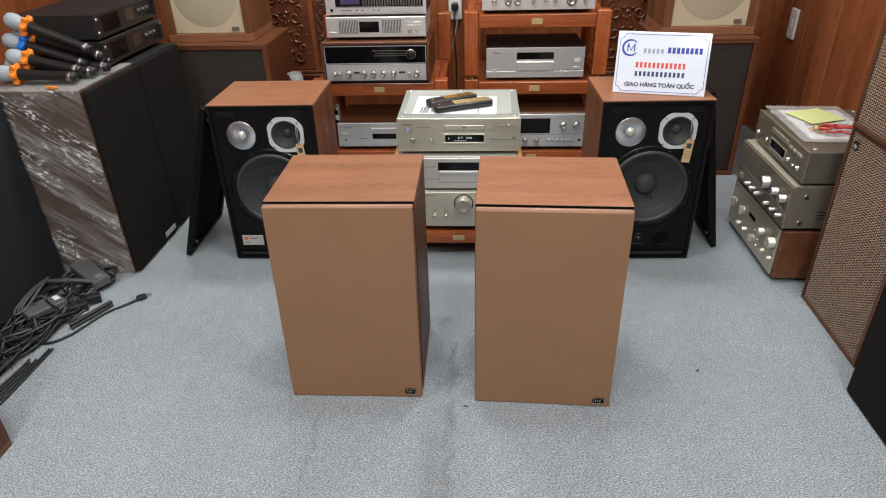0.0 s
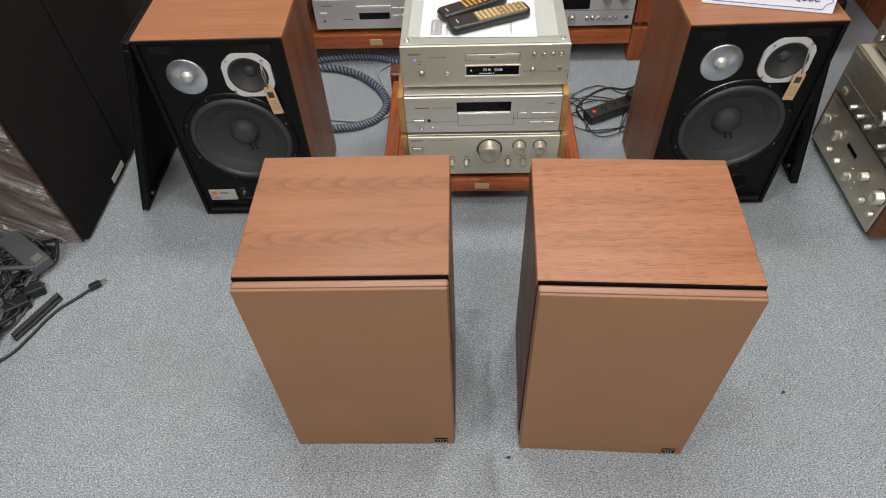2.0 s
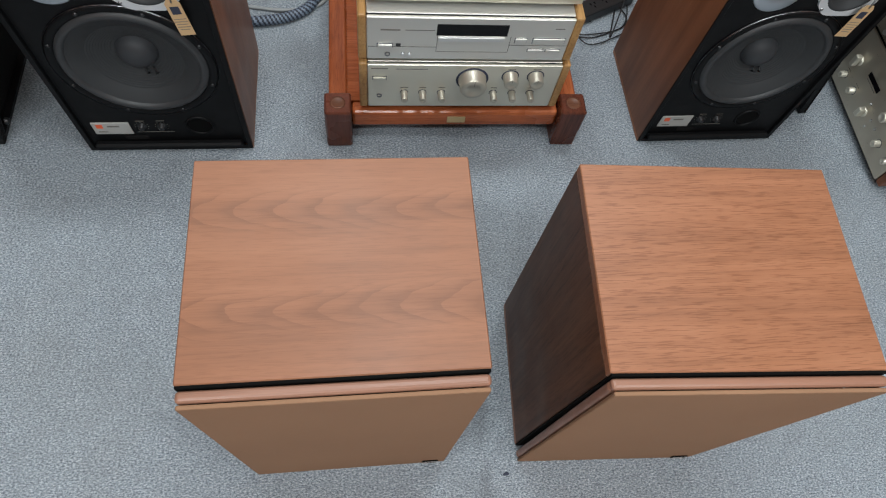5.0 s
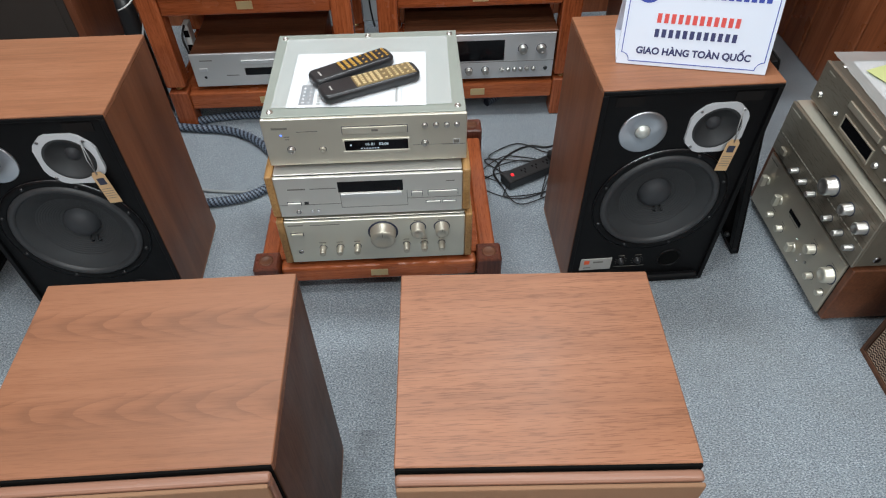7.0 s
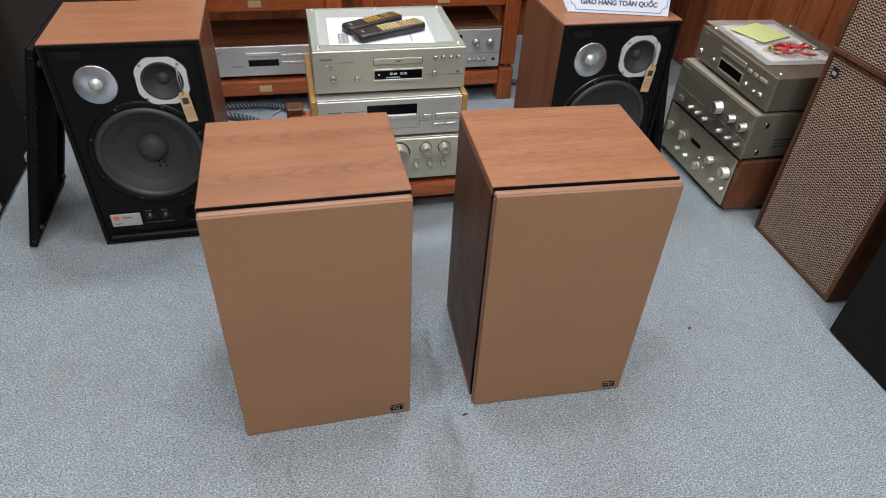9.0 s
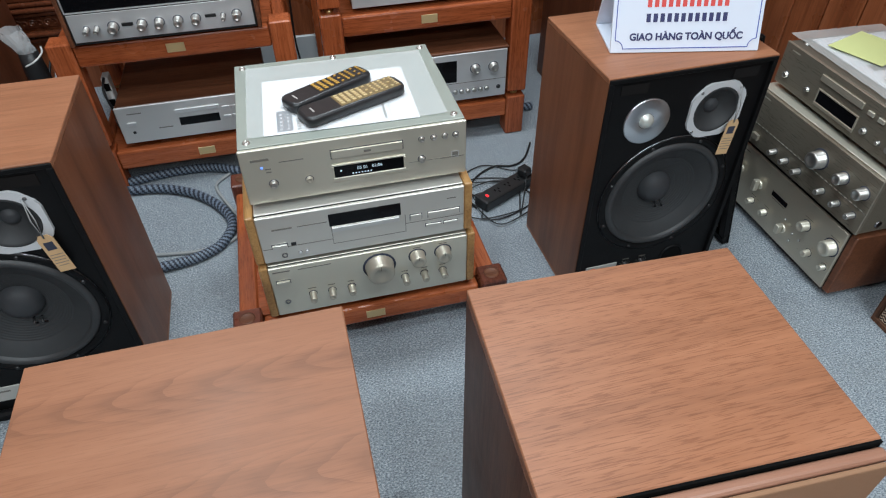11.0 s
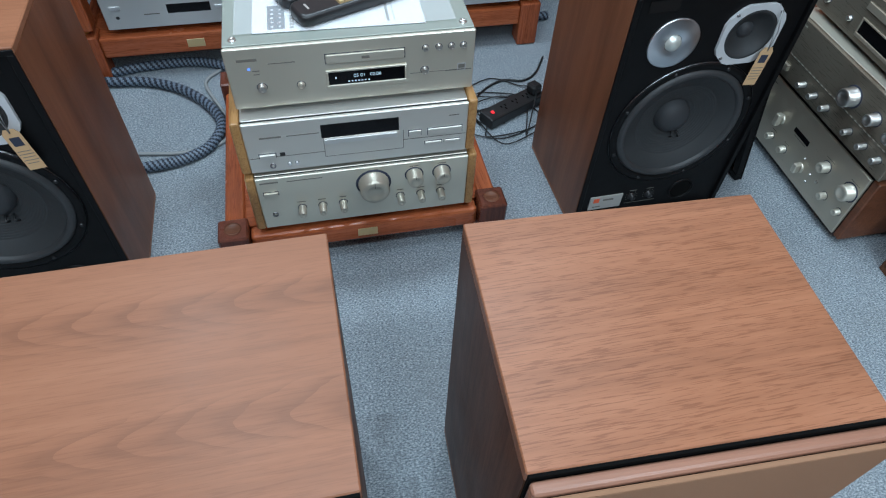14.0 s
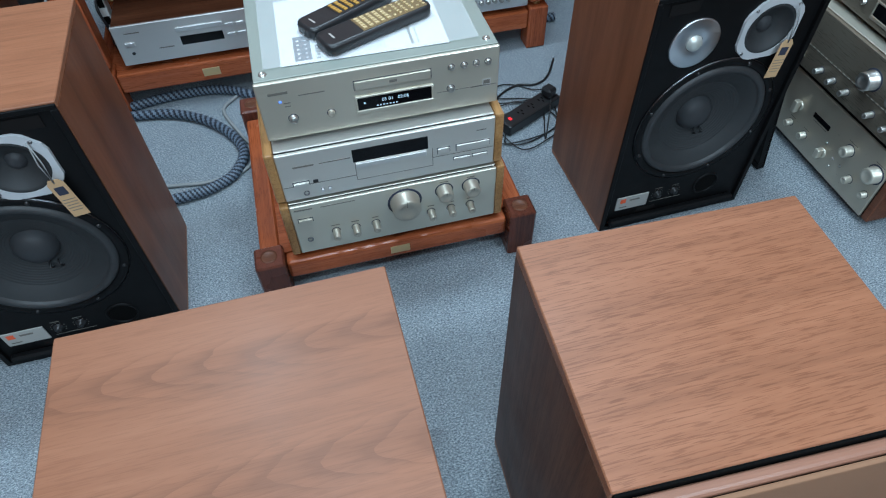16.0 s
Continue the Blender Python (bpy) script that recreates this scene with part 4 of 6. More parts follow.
# cassette deck
cas, face, y0 = deck("cassette_deck", pose(SX - 0.004, 2.340, 0.2745), 0.426, 0.129, 0.36, warm_silver, dark_case, "silver cassette deck with honey wooden side panels stacked on an amplifier", "cassette deck", feet=0.010)
for s in (-1, 1):
    x0, x1 = sorted((s * 0.2135, s * 0.2315))
    part("wood_side", box(x0, x1, -0.182, 0.178, 0.010, 0.133, bevel=0.004, seg=2), honey_wood, cas, "honey-coloured wooden side panel")
part("top_lid", box(-0.2125, 0.2125, -0.172, 0.178, 0.1282, 0.131, bevel=0.001), warm_silver, cas)
window(cas, 0.003, 0.097, 0.148, 0.031, y0)
button(cas, 0.003, 0.073, 0.140, 0.011, y0, 0.004, pale_silver, "cassette_flap")
part("panel_groove", box(-0.2105, -0.068, y0 - 0.0004, y0 + 0.0002, 0.047, 0.0485), etched, cas)
part("panel_groove", box(0.086, 0.2105, y0 - 0.0004, y0 + 0.0002, 0.055, 0.0565), etched, cas)
for x in (-0.068, 0.0855):
    part("panel_groove", box(x - 0.0006, x + 0.0006, y0 - 0.0004, y0 + 0.0002, 0.034, 0.080), etched, cas)
part("panel_groove", box(-0.067, 0.085, y0 - 0.0004, y0 + 0.0002, 0.034, 0.0352), etched, cas)
for x, z, w, hh in ((0.108, 0.070, 0.024, 0.013), (0.168, 0.070, 0.068, 0.014), (0.145, 0.042, 0.033, 0.006), (0.183, 0.042, 0.030, 0.006)):
    part("button_gap", box(x - w / 2 - 0.0012, x + w / 2 + 0.0012, y0 - 0.0004, y0 + 0.0003, z - hh / 2 - 0.0012, z + hh / 2 + 0.0012), ink, cas)
    button(cas, x, z, w, hh, y0, 0.003, warm_silver)
part("button_gap", box(-0.1925, -0.1595, y0 - 0.0004, y0 + 0.0003, 0.046, 0.058), ink, cas)
button(cas, -0.176, 0.052, 0.030, 0.009, y0, 0.005, warm_silver, "power_button")
button(cas, -0.148, 0.053, 0.010, 0.008, y0, 0.001, black_plastic, "sensor_eye")
bm = bmesh.new()
lathe(bm, -0.170, 0.026, ((0.006, y0), (0.006, y0 - 0.002), (0.004, y0 - 0.002), (0.0035, y0 + 0.001), (0, y0 + 0.001)), 16)
part("headphone_jack", bm, chrome_dark, cas)
for x in (-0.138, -0.124):
    knob(cas, x, 0.028, 0.0032, y0, 0.005, silver, False, 10)
bars(cas, ((-0.165, 0.095, 0.04, 0.0035), (-0.105, 0.095, 0.06, 0.002), (0.185, 0.104, 0.02, 0.002)), y0)

# disc player
cdp, face, y0 = deck("cd_player", pose(SX, 2.359, 0.4070), 0.438, 0.135, 0.345, champagne, lid_grey, "champagne disc player with lit display stacked on a cassette deck", "cd player", feet=0.012)
part("top_lid", box(-0.217, 0.217, -0.168, 0.172, 0.1352, 0.1375, bevel=0.001), lid_grey, cdp)
for x, y in ((-0.2, -0.15), (0.2, -0.15), (-0.2, 0.155), (0.2, 0.155), (0.0, 0.158)):
    bm = bmesh.new()
    lathe(bm, 0, 0, ((0.0075, 0), (0.006, 0.003), (0.003, 0.0032), (0.0025, 0.0018), (0, 0.0018)), 14)
    bm.transform(Matrix.Translation((x, y, 0.1375)) @ Matrix.Rotation(radians(90), 4, "X"))
    part("lid_screw", bm, chrome, cdp)
DZ = -0.010
tray = button(cdp, 0.020, 0.112 + DZ, 0.138, 0.017, y0, 0.004, champagne, "disc_tray")
bars(cdp, ((0.020, 0.1213 + DZ, 0.142, 0.0012), (-0.0505, 0.112 + DZ, 0.0012, 0.019), (0.0905, 0.112 + DZ, 0.0012, 0.019), (0.02, 0.1025 + DZ, 0.142, 0.0018)), y0, ink, "tray_slot")
bars(tray, ((0.020, 0.112 + DZ, 0.014, 0.005),), y0 - 0.004)
disp = window(cdp, 0.021, 0.071 + DZ, 0.138, 0.027, y0, rim=champagne)
lettering("05 01   02:06", 0.0095, 0.022, y0 - 0.0012, 0.0705 + DZ, display_glow, disp, "track_digits")
bars(disp, tuple((-0.012 + k * 0.006, 0.0625 + DZ, 0.003, 0.0025) for k in range(7)) + ((-0.035, 0.072 + DZ, 0.003, 0.004),), y0 - 0.0009, display_glow, "display_printing")
for x in (0.128, 0.152, 0.175, 0.197):
    knob(cdp, x, 0.117 + DZ, 0.0055, y0, 0.006, chrome, False, 16)
knob(cdp, 0.127, 0.071 + DZ, 0.0068, y0, 0.007, chrome, False, 18)
knob(cdp, -0.097, 0.064 + DZ, 0.0068, y0, 0.007, knob_champagne, False, 18)
knob(cdp, -0.165, 0.066 + DZ, 0.0078, y0, 0.009, chrome, False, 18)
part("power_led", box(-0.183, -0.179, y0 - 0.0012, y0, 0.103 + DZ, 0.106 + DZ), blue_led, cdp, "small blue light")
bars(cdp, ((-0.182, 0.122 + DZ, 0.034, 0.005), (-0.125, 0.112 + DZ, 0.046, 0.002), (-0.17, 0.09, 0.012, 0.002), (-0.17, 0.083, 0.010, 0.002), (0.19, 0.055, 0.05, 0.0015), (0.15, 0.056, 0.10, 0.001)), y0)
bars(cdp, ((0.196, 0.061, 0.016, 0.0155),), y0, pale_silver, "square_mark")
bars(cdp, ((0.196, 0.0625, 0.012, 0.0085), (0.196, 0.056, 0.012, 0.0015)), y0 - 0.0004, etched, "square_mark")

# paper in a clear sleeve with two handsets on the disc player
TOP = 0.407 + 0.1375
sheet = solo("paper_sheet", box(-0.150, 0.150, -0.109, 0.109, 0, 0.0008), paper_white, pose(0.065, 2.3255, TOP + 0.0012, 0, 0, -1.5), "white printed instruction sheet under a clear sleeve", "paper")
block = part("print_block", box(-0.124, -0.094, -0.100, -0.024, 0.0008, 0.0011), ink, sheet, "dark printed title block")
bm = bmesh.new()
for k in range(5):
    obox(bm, -0.118, -0.1135, -0.094 + k * 0.0135, -0.0895 + k * 0.0135, 0.0011, 0.0013)
    obox(bm, -0.104, -0.1005, -0.094 + k * 0.0135, -0.0905 + k * 0.0135, 0.0011, 0.0013)
part("print_bars", bm, paper_white, block)
bm = bmesh.new()
for k in range(7):
    obox(bm, -0.086, -0.0785, -0.100 + k * 0.0095, -0.0945 + k * 0.0095, 0.0008, 0.0011)
obox(bm, 0.083, 0.088, -0.096, -0.030, 0.0008, 0.0011)
for k in range(4):
    obox(bm, 0.096, 0.0975, -0.095 + k * 0.018, -0.082 + k * 0.018, 0.0008, 0.001)
part("printing", bm, etched, sheet)
bm = bmesh.new()
for k in range(6):
    obox(bm, 0.0 + k * 0.007, 0.0012 + k * 0.007, -0.098, -0.048 + 0.006 * (k % 3), 0.0008, 0.001)
for k in range(5):
    obox(bm, -0.068 + k * 0.008, -0.067 + k * 0.008, -0.060, -0.010, 0.0008, 0.001)
part("printing", bm, ink_pale, sheet)
bm = bmesh.new()
nx, ny = 24, 16
grid = [[bm.verts.new((-0.205 + 0.385 * i / nx, -0.135 + 0.285 * j / ny, 0.0028 + 0.0016 * noise.noise(Vector((i * 0.35, j * 0.35, 2.0))))) for i in range(nx + 1)] for j in range(ny + 1)]
for a, b in zip(grid, grid[1:]):
    for i in range(nx):
        bm.faces.new((a[i], a[i + 1], b[i + 1], b[i])).smooth = True
solo("plastic_sleeve", bm, film_sleeve, pose(SX + 0.01, 2.350, TOP + 0.0012, 0, 0, -1.0), "clear crinkled plastic document sleeve", "plastic sleeve")


def rounded_slab(w, l, z0, z1, corner, crown=0.0, seg=7):
    """A slab with round corners in plan and a softly rounded upper edge."""
    bm = bmesh.new()
    rings = []
    for z, inset in ((z0, 0.003), (z0 + 0.004, 0.0), (z1 - 0.006, 0.0), (z1 - 0.0025, 0.0015), (z1, 0.006)):
        r = corner
        ring = []
        for sx, sy, a0 in ((1, 1, 0), (-1, 1, 90), (-1, -1, 180), (1, -1, 270)):
            for k in range(seg):
                a = radians(a0 + 90 * k / (seg - 1))
                ring.append(bm.verts.new((sx * (w / 2 - r) + (r - inset) * math.cos(a), sy * (l / 2 - r) + (r - inset) * math.sin(a), z)))
        rings.append(ring)
    n = len(rings[0])
    for a, b in zip(rings, rings[1:]):
        for k in range(n):
            bm.faces.new((a[k], a[(k + 1) % n], b[(k + 1) % n], b[k])).smooth = True
    bm.faces.new(rings[-1])
    bm.faces.new(rings[0][::-1])
    return bm


def remote(m, w, l, keys, panel, label):
    """Keys fill the far part of the handset; the near part is a bare grip."""
    t = thing("remote_control", m, label, "remote control", "handsets on the disc player")
    part("body", rounded_slab(w, l, 0, 0.022, w * 0.30), remote_black, t)
    y0, y1 = -l * 0.16, l * 0.455
    part("key_panel", box(-w / 2 + 0.007, w / 2 - 0.007, y0, y1, 0.0216, 0.0226, bevel=0.0004), panel, t, "key field")
    cols, rows = 5, int((y1 - y0) / 0.0122)
    for r in range(rows):
        for c in range(cols):
            if r in (rows // 2, rows - 2) and c in (1, 3):
                continue
            x, y = (c - 2) * (w - 0.020) / 5, y0 + 0.007 + r * (y1 - y0 - 0.012) / (rows - 1)
            big = 0.0005 if r < rows // 2 else -0.0004
            part("key", box(x - 0.0022 - big, x + 0.0022 + big, y - 0.0030 - big, y + 0.0030 + big, 0.0224, 0.0246), keys, t)
    part("printing", box(-0.009, 0.009, -l * 0.40, -l * 0.40 + 0.0035, 0.0219, 0.0222), tan_plate, t)
    return t


remote_black = plain("charcoal_handset_plastic", (0.020, 0.021, 0.023), 0.36, 0, 80)
amber_keys = plain("amber_keys", (0.50, 0.29, 0.06), 0.45)
gold_panel = plain("bronze_panel", (0.27, 0.20, 0.10), 0.38, 0.4)
gold_keys = plain("pale_gold_keys", (0.74, 0.60, 0.33), 0.4, 0.3)
remote(pose(0.049, 2.348, TOP + 0.0045, 0, 0, -60.4), 0.056, 0.198, amber_keys, remote_black, "charcoal remote control with amber keys on white paper")
remote(pose(0.091, 2.286, TOP + 0.0045, 0, 0, -67.2), 0.060, 0.226, gold_keys, gold_panel, "charcoal remote control with a gold key panel")

# ---- sign on the loudspeaker ----
sign = thing("sign_board", pose(0.7595, 2.206, 0.6145, 0, 0, -13.0), "white folded plastic counter sign with blue border and printed lines", "sign")
W, H = 0.300, 0.203
lean = Matrix.Rotation(radians(-20), 4, "X")
face = part("front_panel", box(-W / 2, W / 2, -0.0025, 0.0025, 0.0, H, bevel=0.001), sign_white, sign, "glossy white front panel")
back = part("rear_panel", box(-W / 2, W / 2, -0.0025, 0.0025, 0.0, H, bevel=0.001), sign_white, sign)
back.matrix_basis = pose(0, 0.142, 0) @ Matrix.Rotation(radians(20), 4, "X") @ pose(0, 0, 0)
part("base_strip", box(-W / 2, W / 2, 0.004, 0.137, 0.0, 0.0035), sign_white, sign)
face.matrix_basis = lean
bm = bmesh.new()
y = -0.0033
c, q = 0.008, 0.016
x1, z0, z1, th = W / 2 - c, c, H - c, 0.0016
for za in (z0, z1):
    obox(bm, -x1 + q, x1 - q, y, -0.0025, za - th / 2, za + th / 2)
for xa in (-x1, x1):
    obox(bm, xa - th / 2, xa + th / 2, y, -0.0025, z0 + q, z1 - q)
for sx in (-1, 1):
    for zc, sz in ((z0, 1), (z1, -1)):
        pts = [Vector((sx * (x1 - q * math.cos(a)), y + 0.0004, zc + sz * q * math.sin(a))) for a in [k * math.pi / 12 for k in range(7)]]
        tube(bm, pts, 0.0008, 4)
part("border_line", bm, ink_blue, face, "thin blue border")
# round emblem
bm = bmesh.new()
cx, cz = -0.107, 0.150
for k in range(26):
    a0, a1 = radians(40 + k * 11), radians(40 + (k + 1) * 11)
    ra = 0.028
    t0 = 0.0035 + 0.004 * math.sin(math.pi * k / 26)
    t1 = 0.0035 + 0.004 * math.sin(math.pi * (k + 1) / 26)
    vs = [bm.verts.new((cx + r * math.cos(a), y, cz + r * math.sin(a))) for a, r in ((a0, ra), (a1, ra), (a1, ra - t1), (a0, ra - t0))]
    bm.faces.new(vs)
for x0, x1b in ((-0.010, -0.006), (0.012, 0.016)):
    obox(bm, cx + x0, cx + x1b, y, -0.0025, cz - 0.012, cz + 0.013)
vs = [bm.verts.new((cx + u, y, cz + v)) for u, v in ((-0.006, 0.013), (0.003, -0.006), (0.012, 0.013), (0.012, 0.006), (0.003, -0.012), (-0.006, 0.006))]
bm.faces.new(vs)
part("emblem", bm, ink_blue, face, "round blue emblem")
rnd = random.Random(3)


def word_bars(x0, x1, z, h, material, name, slots, fill=0.6):
    step = (x1 - x0) / slots
    for k in range(slots):
        part(name, box(x0 + k * step, x0 + (k + fill) * step, y, -0.0025, z, z + h), material, face)


word_bars(-0.062, 0.008, 0.134, 0.015, ink_pale, "name_bar", 5)
word_bars(0.016, 0.130, 0.136, 0.019, ink_blue, "name_bar", 8, 0.7)
word_bars(-0.083, 0.083, 0.086, 0.018, ink_red, "red_bar", 12)
word_bars(-0.083, 0.083, 0.058, 0.016, ink_navy, "dark_bar", 12)
lettering("GIAO HÀNG TOÀN QUỐC", 0.0188, 0.0, -0.003, 0.024, ink_navy, face, "lettering", 0.0003, 0.0007)

# ---- racks against the back wall ----


def rack(m, levels, rear_top, label):
    """Lacquered stacking rack: each level is a framed shelf on four posts, joined by metal spikes."""
    t = thing("hifi_rack", m, label, "rack", "hi-fi racks")
    w, d = 0.635, 0.45
    a, b = w / 2 - 0.031, d / 2 - 0.031
    prev = 0.0
    for i, top in enumerate(levels):
        for sx in (-1, 1):
            for sy in (-1, 1):
                z1 = top + 0.012
                part("post", box(sx * a - 0.031, sx * a + 0.031, sy * b - 0.031, sy * b + 0.031, prev, z1, bevel=0.004), rack_z, t)
                if i + 1 < len(levels):
                    bm = bmesh.new()
                    lathe(bm, 0, 0, ((0.012, 0), (0.012, 0.005), (0.006, 0.008), (0.006, 0.012), (0.012, 0.0185)), 14)
                    bm.transform(Matrix.Translation((sx * a, sy * b, z1)) @ Matrix.Rotation(radians(90), 4, "X"))
                    part("spike", bm, gold, t, "metal joining spike")
        for sy in (-1, 1):
            part("cross_beam", box(-a + 0.0315, a - 0.0315, sy * (b + 0.008) - 0.016, sy * (b + 0.008) + 0.016, top - 0.060, top, bevel=0.006, seg=2), rack_x, t)
        for sx in (-1, 1):
            part("side_beam", box(sx * a - 0.018, sx * a + 0.018, -b + 0.0315, b - 0.0315, top - 0.060, top, bevel=0.004), rack_y, t)
        part("shelf_board", box(-a + 0.019, a - 0.019, -b + 0.010, b - 0.010, top - 0.022, top - 0.001), rack_x, t)
        part("brass_plate", box(-0.024, 0.024, -b - 0.0262, -b - 0.0241, top - 0.043, top - 0.018, bevel=0.0005), brass, t, "small brass plate")
        prev = top + 0.012 + 0.0175
    if rear_top > prev:
        for sx in (-1, 1):
            part("post", box(sx * a - 0.031, sx * a + 0.031, b - 0.031, b + 0.031, prev - 0.017, rear_top, bevel=0.004), rack_z, t)
    return t


RY = 3.150
rack(pose(-0.313, RY, 0), (0.130, 0.463), 0.70, "reddish-brown lacquered hi-fi rack holding silver receivers and players")
rack(pose(0.400, RY, 0), (0.130, 0.463, 0.757), 0.0, "reddish-brown lacquered three-tier hi-fi rack holding silver units")
FY = 2.945

u, f, y0 = deck("cd_player", pose(-0.318, FY + 0.15, 0.130), 0.430, 0.138, 0.30, pale_silver, cabinet_brown, "silver disc player with a brown case on a rack shelf", "cd player", feet=0.020)
window(u, 0.01, 0.072, 0.115, 0.026, y0)
button(u, 0.01, 0.107, 0.125, 0.012, y0, 0.004, silver, "disc_tray")
for x in (0.09, 0.118, 0.146, 0.174):
    for z in (0.07, 0.10):
        button(u, x, z, 0.022, 0.009, y0, 0.003, silver)
button(u, -0.18, 0.084, 0.026, 0.010, y0, 0.005, silver, "power_button")
knob(u, -0.18, 0.055, 0.004, y0, 0.002, black_plastic, False, 12)
bars(u, ((-0.165, 0.115, 0.04, 0.003), (-0.09, 0.06, 0.04, 0.003)), y0)

u, f, y0 = deck("receiver", pose(-0.318, FY + 0.14, 0.463), 0.466, 0.178, 0.34, dark_case, cabinet_brown, "vintage receiver with black dial glass in a walnut case", "receiver", feet=0.010)
part("wood_case_top", box(-0.238, 0.238, -0.178, 0.172, 0.1785, 0.189, bevel=0.002), cabinet_brown, u, "walnut case top")
for s in (-1, 1):
    a0, a1 = sorted((s * 0.2335, s * 0.244))
    part("wood_case_side", box(a0, a1, -0.178, 0.172, 0.008, 0.178, bevel=0.002), cabinet_brown, u)
window(u, 0, 0.133, 0.452, 0.074, y0, glass=smoke_glass)
for z in (0.0945, 0.1712):
    part("trim_line", box(-0.2275, 0.2275, y0 - 0.0045, y0 - 0.0012, z - 0.0014, z + 0.0014), silver, u)
for s in (-1, 1):
    part("trim_line", box(s * 0.2285 - 0.0014, s * 0.2285 + 0.0014, y0 - 0.0045, y0 - 0.0012, 0.094, 0.1725), silver, u)
part("control_strip", box(-0.228, 0.228, y0 - 0.004, y0 + 0.0003, 0.018, 0.090, bevel=0.001), silver, u, "silver control strip")
bars(u, ((0.08, 0.150, 0.18, 0.003), (0.08, 0.138, 0.16, 0.002), (0.08, 0.128, 0.17, 0.002)), y0 - 0.0008, etched, "dial_scale")
bm = bmesh.new()
lathe(bm, 0.163, 0.137, ((0.021, y0 - 0.001), (0.021, y0 - 0.016), (0.018, y0 - 0.019), (0, y0 - 0.019)), 28)
tk = part("tuning_knob", bm, black_plastic, u, "black tuning knob")
bm = bmesh.new()
lathe(bm, 0.163, 0.137, ((0.0215, y0 - 0.0155), (0.0215, y0 - 0.0178), (0.0195, y0 - 0.0188)), 28)
part("rim", bm, chrome, tk, "thin bright rim")
for x, r in ((-0.19, 0.007), (-0.165, 0.006), (-0.125, 0.012), (-0.055, 0.011), (-0.012, 0.011), (0.035, 0.011), (0.08, 0.011), (0.15, 0.006), (0.185, 0.011)):
    knob(u, x, 0.052, r, y0 - 0.004, 0.030, chrome, False, 18)
for x in (-0.09, 0.118):
    button(u, x, 0.055, 0.028, 0.009, y0 - 0.004, 0.003, black_plastic, "slide_switch")

u, f, y0 = deck("cassette_deck", pose(-0.310, FY + 0.14, 0.6525), 0.446, 0.100, 0.28, pale_silver, pale_silver, "silver deck with fine vertical slots on top of a receiver", "cassette deck", feet=0.014)
window(u, -0.03, 0.058, 0.088, 0.046, y0)
for k in range(13):
    for xs in (-0.165, 0.028):
        part("slot", box(xs + k * 0.0068, xs + k * 0.0068 + 0.0031, y0 - 0.0005, y0 + 0.0003, 0.030, 0.088), ink, u)
for k in range(4):
    for z in (0.062, 0.075):
        button(u, 0.140 + k * 0.018, z, 0.013, 0.005, y0, 0.002, silver)
knob(u, 0.150, 0.038, 0.007, y0, 0.006, chrome, False, 14)
knob(u, 0.180, 0.038, 0.005, y0, 0.005, chrome, False, 14)
button(u, -0.195, 0.035, 0.03, 0.008, y0, 0.004, silver)

u, f, y0 = deck("equalizer", pose(-0.306, FY + 0.14, 0.753), 0.446, 0.118, 0.26, silver, dark_case, "silver graphic equalizer with black slider field and violet display", "equalizer", feet=0.008)
part("slider_field", box(-0.178, 0.208, y0 - 0.0006, y0 + 0.0003, 0.042, 0.108), smoke_glass, u)
part("violet_display", box(-0.155, -0.070, y0 - 0.0012, y0 - 0.0006, 0.052, 0.100), purple_glass, u, "violet level display")
for k in range(22):
    x = -0.052 + k * 0.0118
    part("slider", box(x - 0.003, x + 0.003, y0 - 0.006, y0 - 0.0006, 0.046, 0.104), chrome_dark, u)
part("panel_line", box(-0.18, 0.21, y0 - 0.0006, y0 + 0.0003, 0.0385, 0.040), ink, u)
part("panel_line", box(-0.18, 0.21, y0 - 0.0006, y0 + 0.0003, 0.0125, 0.0135), ink, u)
for x in (-0.085, -0.06, -0.01, 0.012):
    knob(u, x, 0.026, 0.0028, y0, 0.002, black_plastic, False, 10)
for x in (0.085, 0.112, 0.139, 0.195):
    button(u, x, 0.026, 0.024, 0.019, y0, 0.003, pale_silver)
bars(u, ((-0.135, 0.026, 0.05, 0.003),), y0, ink)
button(u, -0.2, 0.085, 0.012, 0.026, y0, 0.005, pale_silver, "power_button")
knob(u, -0.196, 0.028, 0.006, y0, 0.002, black_plastic, False, 14)
u, f, y0 = deck("tuner", pose(-0.318, FY + 0.14, 0.8715), 0.436, 0.085, 0.26, black_plastic, dark_case, "black tuner with small silver buttons stacked on an equalizer", "tuner", feet=0.008)
for k in range(9):
    button(u, -0.06 + k * 0.026, 0.026, 0.016, 0.006, y0, 0.003, silver)
window(u, -0.05, 0.060, 0.20, 0.022, y0)

u, f, y0 = deck("amplifier", pose(0.408, FY + 0.15, 0.130), 0.480, 0.182, 0.33, silver, cabinet_brown, "silver amplifier in a walnut case with a black meter window", "amplifier", feet=0.022)
part("wood_case_top", box(-0.245, 0.245, -0.166, 0.166, 0.1825, 0.190, bevel=0.002), cabinet_brown, u, "walnut case top")
window(u, -0.045, 0.125, 0.24, 0.072, y0)
part("panel_step", box(-0.238, 0.238, y0 - 0.0006, y0 + 0.0003, 0.083, 0.0845), etched, u)
for x in (0.135, 0.195):
    knob(u, x, 0.128, 0.014, y0, 0.018, chrome, False, 20)
for x in (-0.19, -0.14, -0.09, -0.04, 0.015):
    knob(u, x, 0.055, 0.011, y0, 0.018, chrome, False, 18)
